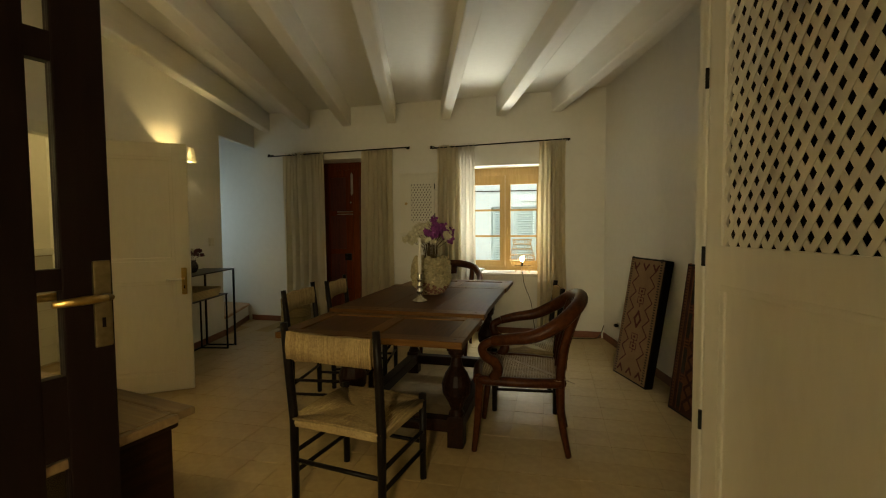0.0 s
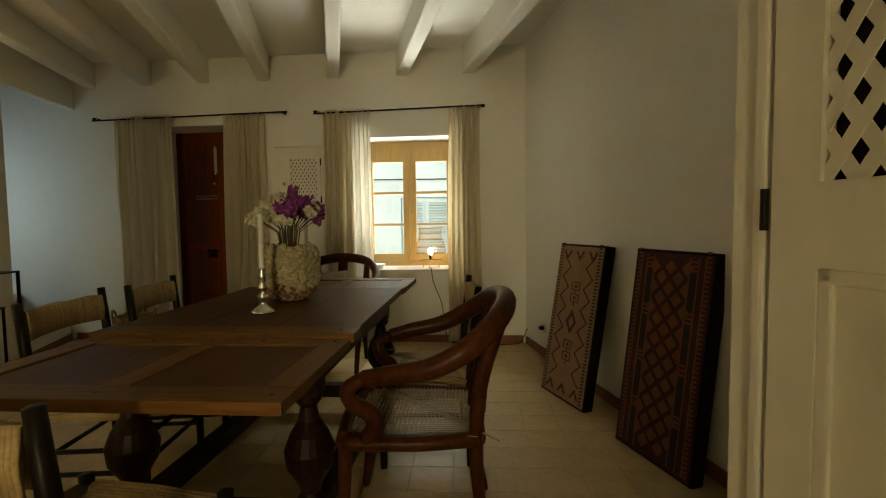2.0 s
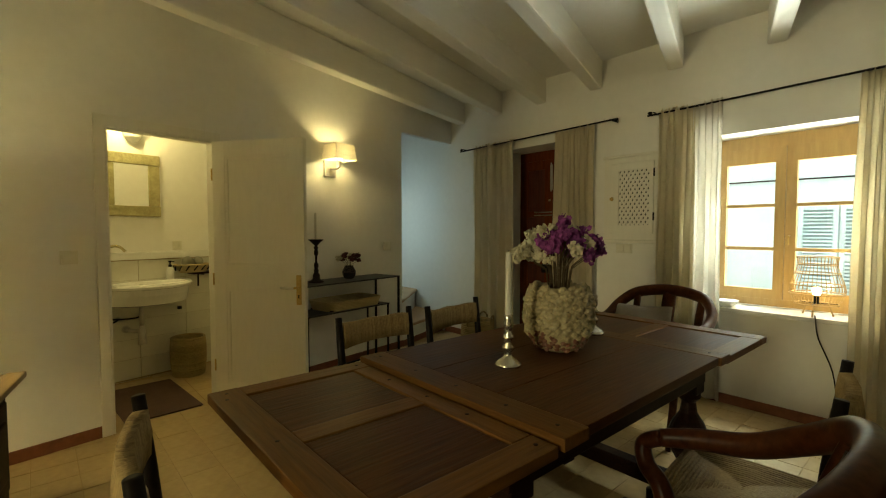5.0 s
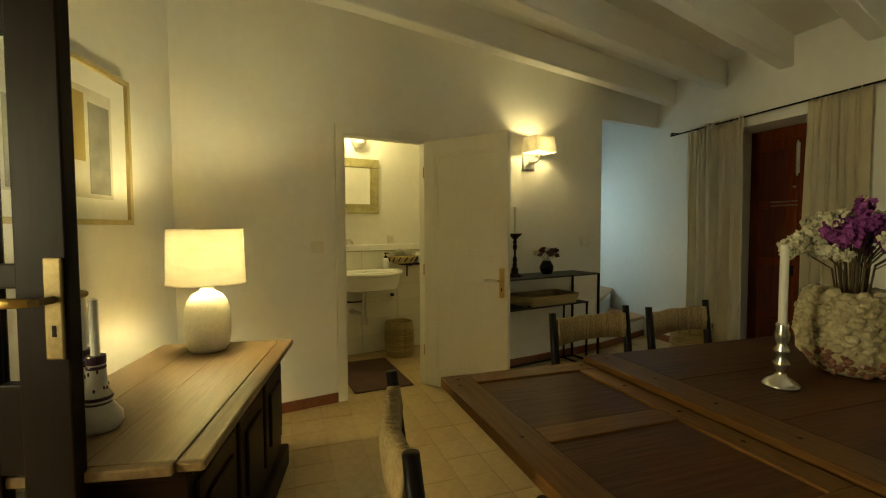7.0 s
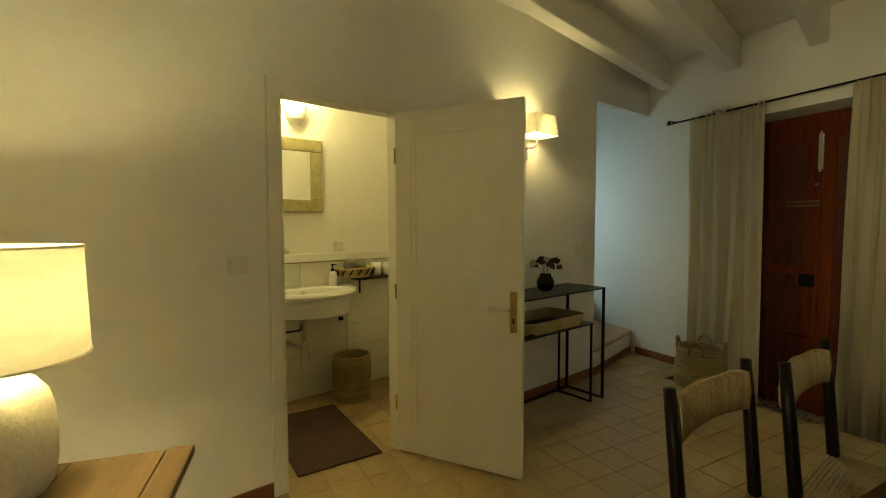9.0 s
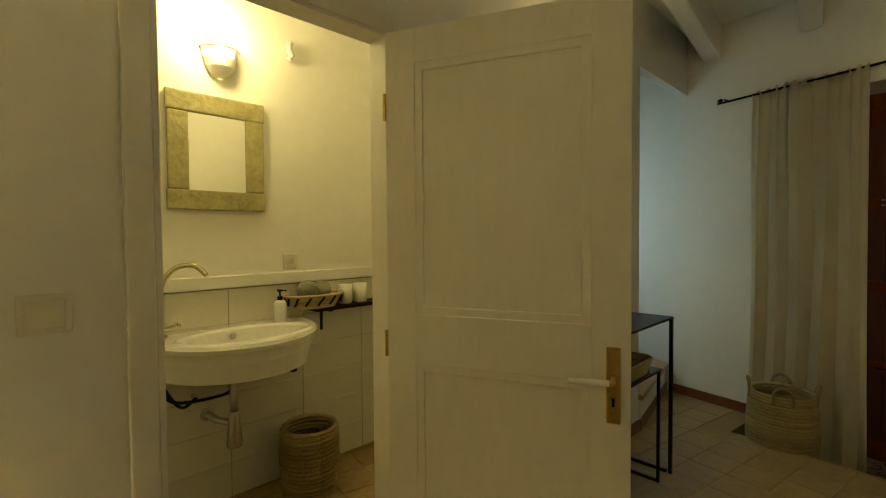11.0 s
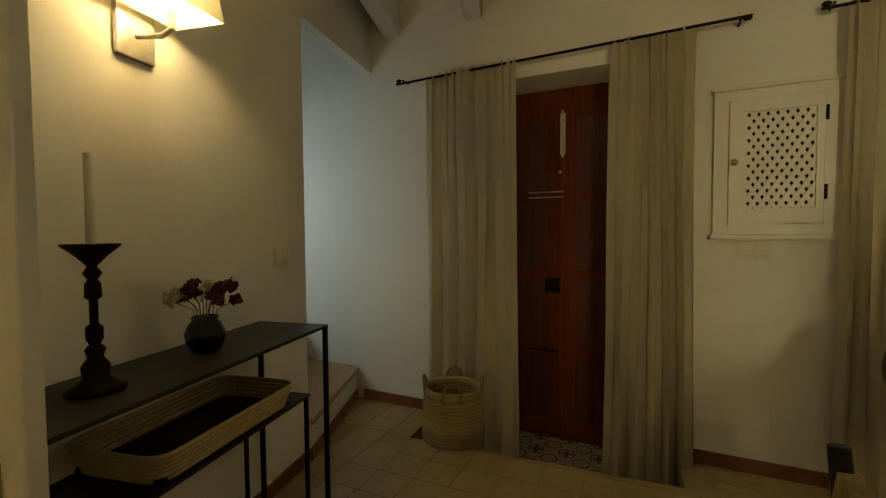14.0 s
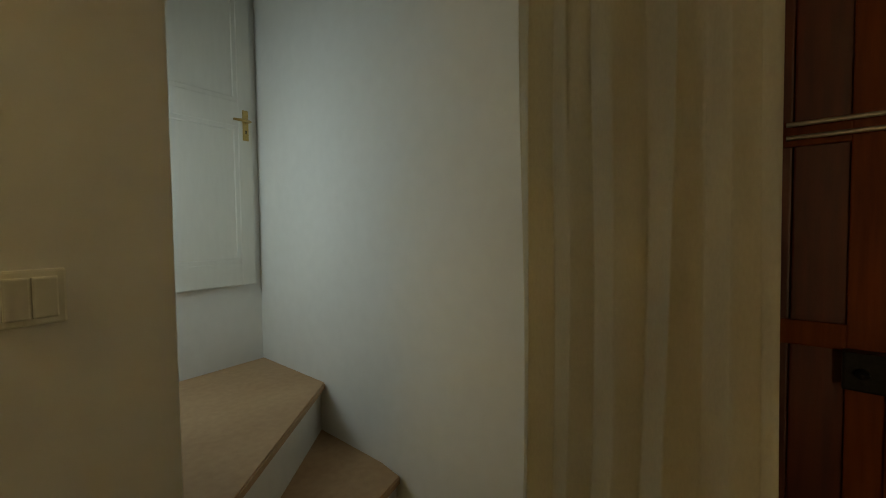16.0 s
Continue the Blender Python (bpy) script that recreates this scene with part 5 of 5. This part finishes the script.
WALL_TILE = surface("white_wall_tile", (0.66, 0.64, 0.55), (0.73, 0.71, 0.62), 0.18, 20, 2, 0.02, random_tone=0.08)
tiles = structure("tile_field", box(-0.56, 1.79, -0.004, -0.001, 0.0, 1.10), GROUT, BW, "white tiled wainscot on the bathroom wall", "tiles")
tm = mesh_from(box(-0.1985, 0.1985, -0.007, 0, -0.0985, 0.0985, 0.002), "wall_tile", WALL_TILE)
for i in range(6):
    for k in range(6):
        o = new("tile", tm)
        o.parent = tiles
        o.matrix_basis = pose(-0.40 + 0.4 * i, -0.003, 0.10 + 0.178 * k) @ Matrix.Diagonal((1, 1, 0.895, 1))
structure("trim_tile_border", box(-0.60, 1.77, -0.024, -0.001, 1.085, 1.15, 0.007), CERAMIC, BW, "white moulded tile border", "trim")

basin = empty("wash_basin", BW @ pose(0.60, 0, 0), "white half-round ceramic wash basin with brass tap", "wash basin")


def basin_ring(w, d, z, n=32):
    return [(w * math.cos(math.pi + math.pi * i / n), d * math.sin(math.pi + math.pi * i / n) - 0.06, z) for i in range(n + 1)] + [(w, -0.004, z), (-w, -0.004, z)]


bb = bmesh.new()
rings = [[bb.verts.new(p) for p in basin_ring(w, d, z)] for w, d, z in ((0.30, 0.30, 0.70), (0.355, 0.385, 0.72), (0.37, 0.405, 0.80), (0.375, 0.41, 0.85), (0.395, 0.43, 0.855), (0.40, 0.435, 0.875), (0.39, 0.425, 0.888))]
for a, b in zip(rings, rings[1:]):
    for i in range(len(a)):
        k = (i + 1) % len(a)
        bb.faces.new((a[i], a[k], b[k], b[i]))
bb.faces.new(rings[0])


def oval(w, d, z, n):
    return [bb.verts.new((w * math.cos(2 * math.pi * i / n), d * math.sin(2 * math.pi * i / n) - 0.26, z)) for i in range(n)]


ovals = [oval(w, d, z, 36) for w, d, z in ((0.315, 0.185, 0.889), (0.30, 0.172, 0.896), (0.285, 0.16, 0.885), (0.24, 0.13, 0.80), (0.10, 0.06, 0.765))]
for a, b in zip(ovals, ovals[1:]):
    for i in range(36):
        bb.faces.new((a[i], a[(i + 1) % 36], b[(i + 1) % 36], b[i]))
bb.faces.new(ovals[-1])
top_edges = [bb.edges.get((rings[-1][i], rings[-1][(i + 1) % len(rings[-1])])) for i in range(len(rings[-1]))] + [bb.edges.get((ovals[0][i], ovals[0][(i + 1) % 36])) for i in range(36)]
bmesh.ops.triangle_fill(bb, edges=top_edges, use_beauty=True)
part("bowl", bb, CERAMIC, basin)
part("overflow", lathe([(0.016, 0), (0.016, 0.006), (0.008, 0.007)], 16, m=pose(-0.02, -0.118, 0.86, 75, 0, 0)), STEEL, basin)
tap = part("tap", tube(curve_points([(-0.32, -0.08, 0.89), (-0.32, -0.08, 1.02), (-0.315, -0.09, 1.12), (-0.27, -0.12, 1.20), (-0.20, -0.16, 1.215), (-0.155, -0.19, 1.17)], 6), 0.0115, 12), TAP_METAL, basin, "curved brass mixer tap", smooth=True)
part("tap_body", lathe([(0.03, 0.885), (0.03, 0.90), (0.018, 0.91), (0.018, 0.95), (0.01, 0.96)], 16, m=pose(-0.32, -0.08, 0)), TAP_METAL, tap, smooth=True)
for s in (-1, 1):
    part("tap_handle", tube([(-0.32, -0.08, 0.925), (-0.32 + 0.07 * s, -0.09, 0.945)], 0.009), TAP_METAL, tap)
    part("cross", tube([(-0.32 + 0.07 * s, -0.115, 0.945), (-0.32 + 0.07 * s, -0.06, 0.945)], 0.007), TAP_METAL, tap)
part("drain_pipe", tube([(-0.05, -0.20, 0.70), (-0.05, -0.20, 0.50)], 0.018, 12), STEEL, basin, smooth=True)
part("trap", lathe([(0.034, 0.355), (0.036, 0.36), (0.028, 0.45), (0.022, 0.50), (0.02, 0.52)], 18, m=pose(-0.05, -0.20, 0)), STEEL, basin, smooth=True)
part("waste_pipe", tube([(-0.05, -0.20, 0.46), (-0.10, -0.12, 0.47), (-0.11, 0.0, 0.47)], 0.016, 10), STEEL, basin, smooth=True)
part("rosette", lathe([(0.035, 0), (0.033, 0.008), (0.018, 0.012)], 18, m=pose(-0.11, -0.005, 0.47, 90, 0, 0)), STEEL, basin)
for x, z in ((-0.17, 0.575), (0.0, 0.59)):
    part("stop_valve", tube([(x, 0, z), (x, -0.05, z)], 0.014), STEEL, basin)
    part("hose", tube(curve_points([(x, -0.05, z), (x - 0.06, -0.08, z - 0.02), (-0.28, -0.12, 0.60), (-0.33, -0.10, 0.70)], 5), 0.008, 7), IRON, basin)
part("bracket_bolt", box(0.32, 0.35, -0.04, 0, 0.59, 0.62, 0.003), IRON, basin)

shelf = empty("wooden_shelf", BW @ pose(1.02, 0, 0.925), "narrow dark wood shelf on iron brackets", "shelf")
part("board", box(0, 0.70, -0.15, -0.008, 0, 0.02, 0.003), DARK_WOOD, shelf)
for x in (0.10, 0.60):
    part("bracket", box(x - 0.008, x + 0.008, -0.016, -0.006, -0.13, 0, 0.002), IRON, shelf)
    part("bracket_arm", box(x - 0.008, x + 0.008, -0.13, -0.016, -0.010, 0, 0.002), IRON, shelf)
bk = empty("patterned_bowl_basket", BW @ pose(1.04, -0.085, 0.946), "woven bowl basket with dark zigzag, holding a towel", "basket")
for k in range(6):
    r = 0.085 + 0.008 * k
    part("coil", tube([(r * 1.35 * math.cos(a * math.pi / 14), 0.85 * r * math.sin(a * math.pi / 14), 0.008 + 0.013 * k) for a in range(29)], 0.0085, 6), WOVEN, bk, smooth=True)
for k in range(14):
    a = 2 * math.pi * k / 14
    part("zigzag", tube([(0.128 * 1.22 * math.cos(a), 0.128 * 0.8 * math.sin(a), 0.022), (0.125 * 1.36 * math.cos(a + 0.22), 0.125 * 0.9 * math.sin(a + 0.22), 0.066)], 0.006, 5), BLACK_WOOD, bk)
TOWEL = surface("grey_towel", (0.22, 0.21, 0.16), (0.34, 0.33, 0.26), 0.95, 120, 8, 0.7)
tw = bmesh.new()
for cx, r in ((-0.045, 0.055), (0.05, 0.052)):
    o_ = bmesh.new()
    bmesh.ops.create_icosphere(o_, subdivisions=3, radius=r, matrix=pose(cx, 0, 0.095))
    for v in o_.verts:
        v.co += v.normal * 0.012 * noise.noise(v.co * 18)
    join(tw, o_)
tagged(place(part("towel", tw, TOWEL, smooth=True), BW @ pose(1.04, -0.085, 0.946)), "rolled grey towel in the basket", "towel")
for x in (1.24, 1.345):
    tagged(place(part("cup", lathe([(0.038, 0), (0.042, 0.004), (0.044, 0.11), (0.040, 0.112), (0.037, 0.02), (0.0, 0.014)], 20), CERAMIC, smooth=True), BW @ pose(x, -0.08, 0.946)), "white ceramic tumbler on the shelf", "cup", "tumblers")
sp = empty("soap_dispenser", BW @ pose(0.83, -0.10, 0.889), "white soap dispenser with black pump", "soap dispenser")
part("bottle", lathe([(0.032, 0), (0.034, 0.004), (0.034, 0.10), (0.026, 0.115), (0.012, 0.12)], 18), CERAMIC, sp, smooth=True)
part("pump", lathe([(0.014, 0.12), (0.014, 0.14), (0.005, 0.142), (0.005, 0.165), (0.014, 0.166), (0.014, 0.176)], 12), IRON, sp)
part("nozzle", tube([(0, 0, 0.171), (0.03, -0.02, 0.168)], 0.004, 6), IRON, sp)
so = empty("wall_socket", BW @ pose(0.935, 0, 1.205), "white wall socket above the basin", "socket")
part("plate", box(-0.04, 0.04, -0.009, 0, -0.042, 0.042, 0.004), SWITCH, so)
part("inset", lathe([(0.024, 0), (0.024, 0.003), (0.02, 0.003), (0.018, -0.002)], 20, m=pose(0, -0.009, 0, 90, 0, 0)), SWITCH, so)
MAT = surface("brown_bath_mat", (0.055, 0.026, 0.016), (0.11, 0.056, 0.036), 0.95, 120, 6, 0.6)
tagged(place(part("bath_mat", box(-0.43, 0.43, -0.25, 0.25, 0, 0.012, 0.005), MAT), pose(-3.99, 2.44, 0.001, 0, 0, 1)), "dark brown bath mat on the bathroom floor", "mat")
for u in (0.58, 0.70):
    hk = empty("coat_hook", W_LEFT @ pose(-0.25 + (u - 0.58) * 1.5, 0.07, 1.62, 0, 0, 180), "small black iron coat hook", "hook")
    part("hook", tube(curve_points([(0, -0.004, 0.05), (0, -0.012, 0.0), (0, -0.035, -0.03), (0, -0.05, 0.0)], 5), 0.006, 7), IRON, hk)


# ---------------------------------------------------------------- floor tiles, one by one
floor = bpy.data.objects["floor"]
SIZE = 0.205
shared = mesh_from(box(-SIZE / 2 + 0.0009, SIZE / 2 - 0.0009, -SIZE / 2 + 0.0009, SIZE / 2 - 0.0009, -0.014, 0.0, 0.0016), "floor_tile", FLOOR_TILE)
turn = pose(-1.0, 2.5, 0, 0, 0, -3)


def in_well(x, y):
    return -3.46 - SIZE / 2 < x < -1.92 + SIZE / 2 and y > 5.40 - SIZE / 2


def beyond(x, y):
    """Outside the rooms' floors."""
    inside = (Matrix(W_FAR).inverted() @ Vector((x, y, 0))).y < 0.1
    left = (Matrix(W_LEFT).inverted() @ Vector((x, y, 0)))
    return not inside or left.y > 1.15 or left.y > 0.02 and not -0.7 < left.x < 1.8


spots = []
for i in range(-22, 13):
    for k in range(-18, 17):
        p = turn @ Vector((i * SIZE, k * SIZE, 0))
        if p.x > 1.6 or beyond(p.x, p.y):
            continue
        spots.append(p)
near = sorted((p for p in spots if not in_well(p.x, p.y)), key=lambda p: abs(p.x + 0.9) * 0.8 + abs(p.y - 2.7))
rest = bmesh.new()
for n, p in enumerate(near):
    m_ = Matrix.Translation((p.x, p.y, 0.0006 * math.sin(n * 7.3))) @ pose(0, 0, 0, 0, 0, -3)
    if n < 300:
        o = new("tile", shared)
        o.parent = floor
        o.matrix_basis = m_
    else:
        s = SIZE / 2 - 0.0009
        vs = [rest.verts.new(m_ @ Vector(c)) for c in ((-s, -s, -0.014), (s, -s, -0.014), (s, s, -0.014), (-s, s, -0.014), (-s + 0.0015, -s + 0.0015, 0), (s - 0.0015, -s + 0.0015, 0), (s - 0.0015, s - 0.0015, 0), (-s + 0.0015, s - 0.0015, 0))]
        for f in ((4, 5, 6, 7), (0, 1, 5, 4), (1, 2, 6, 5), (2, 3, 7, 6), (3, 0, 4, 7)):
            rest.faces.new([vs[q] for q in f])
ob = part("tiles", rest, FLOOR_TILE, floor)
ob["kind"] = "stuff"
# edge of the well and its patterned cement tiles
structure("trim_well_edge", box(-3.46, -1.92, 5.385, 5.402, -0.19, -0.004, 0.003), TERRACOTTA, pose(0, 0, 0), "clay edge of the sunken doorway", "trim")
PATTERN = surface("cement_tile_white", (0.40, 0.36, 0.30), (0.52, 0.48, 0.41), 0.5, 40, 4, 0.05, random_tone=0.1)
PATTERN_INK = surface("cement_tile_ink", (0.06, 0.016, 0.014), (0.12, 0.035, 0.03), 0.5, 40, 4, 0.05)
pt = mesh_from(box(-0.099, 0.099, -0.099, 0.099, -0.01, 0.0, 0.0015), "cement_tile", PATTERN)
ink = bmesh.new()
for q in range(4):
    r_ = Matrix.Rotation(q * math.pi / 2, 4, "Z")
    tube([r_ @ Vector((0.02 + 0.028 * math.cos(a * math.pi / 8), 0.02 + 0.028 * math.sin(a * math.pi / 8), 0.0006)) for a in range(17)], 0.004, 4, ink, flat=0.15)
    tube([r_ @ Vector((0.099 - 0.05 * math.sin(a * math.pi / 16), 0.099 - 0.05 * math.cos(a * math.pi / 16), 0.0006)) for a in range(9)], 0.005, 4, ink, flat=0.15)
    box(0.006, 0.06, -0.003, 0.003, 0.0, 0.0012, 0, ink, r_)
ink_me = mesh_from(ink, "tile_pattern", PATTERN_INK)
for i in range(7):
    for k in range(4):
        x, y = -3.36 + 0.2 * i, 5.505 + 0.2 * k
        o = new("cement_tile", pt)
        o.parent = floor
        o.matrix_basis = pose(x, y, -0.181)
        d = new("tile_pattern", ink_me)
        d.parent = o
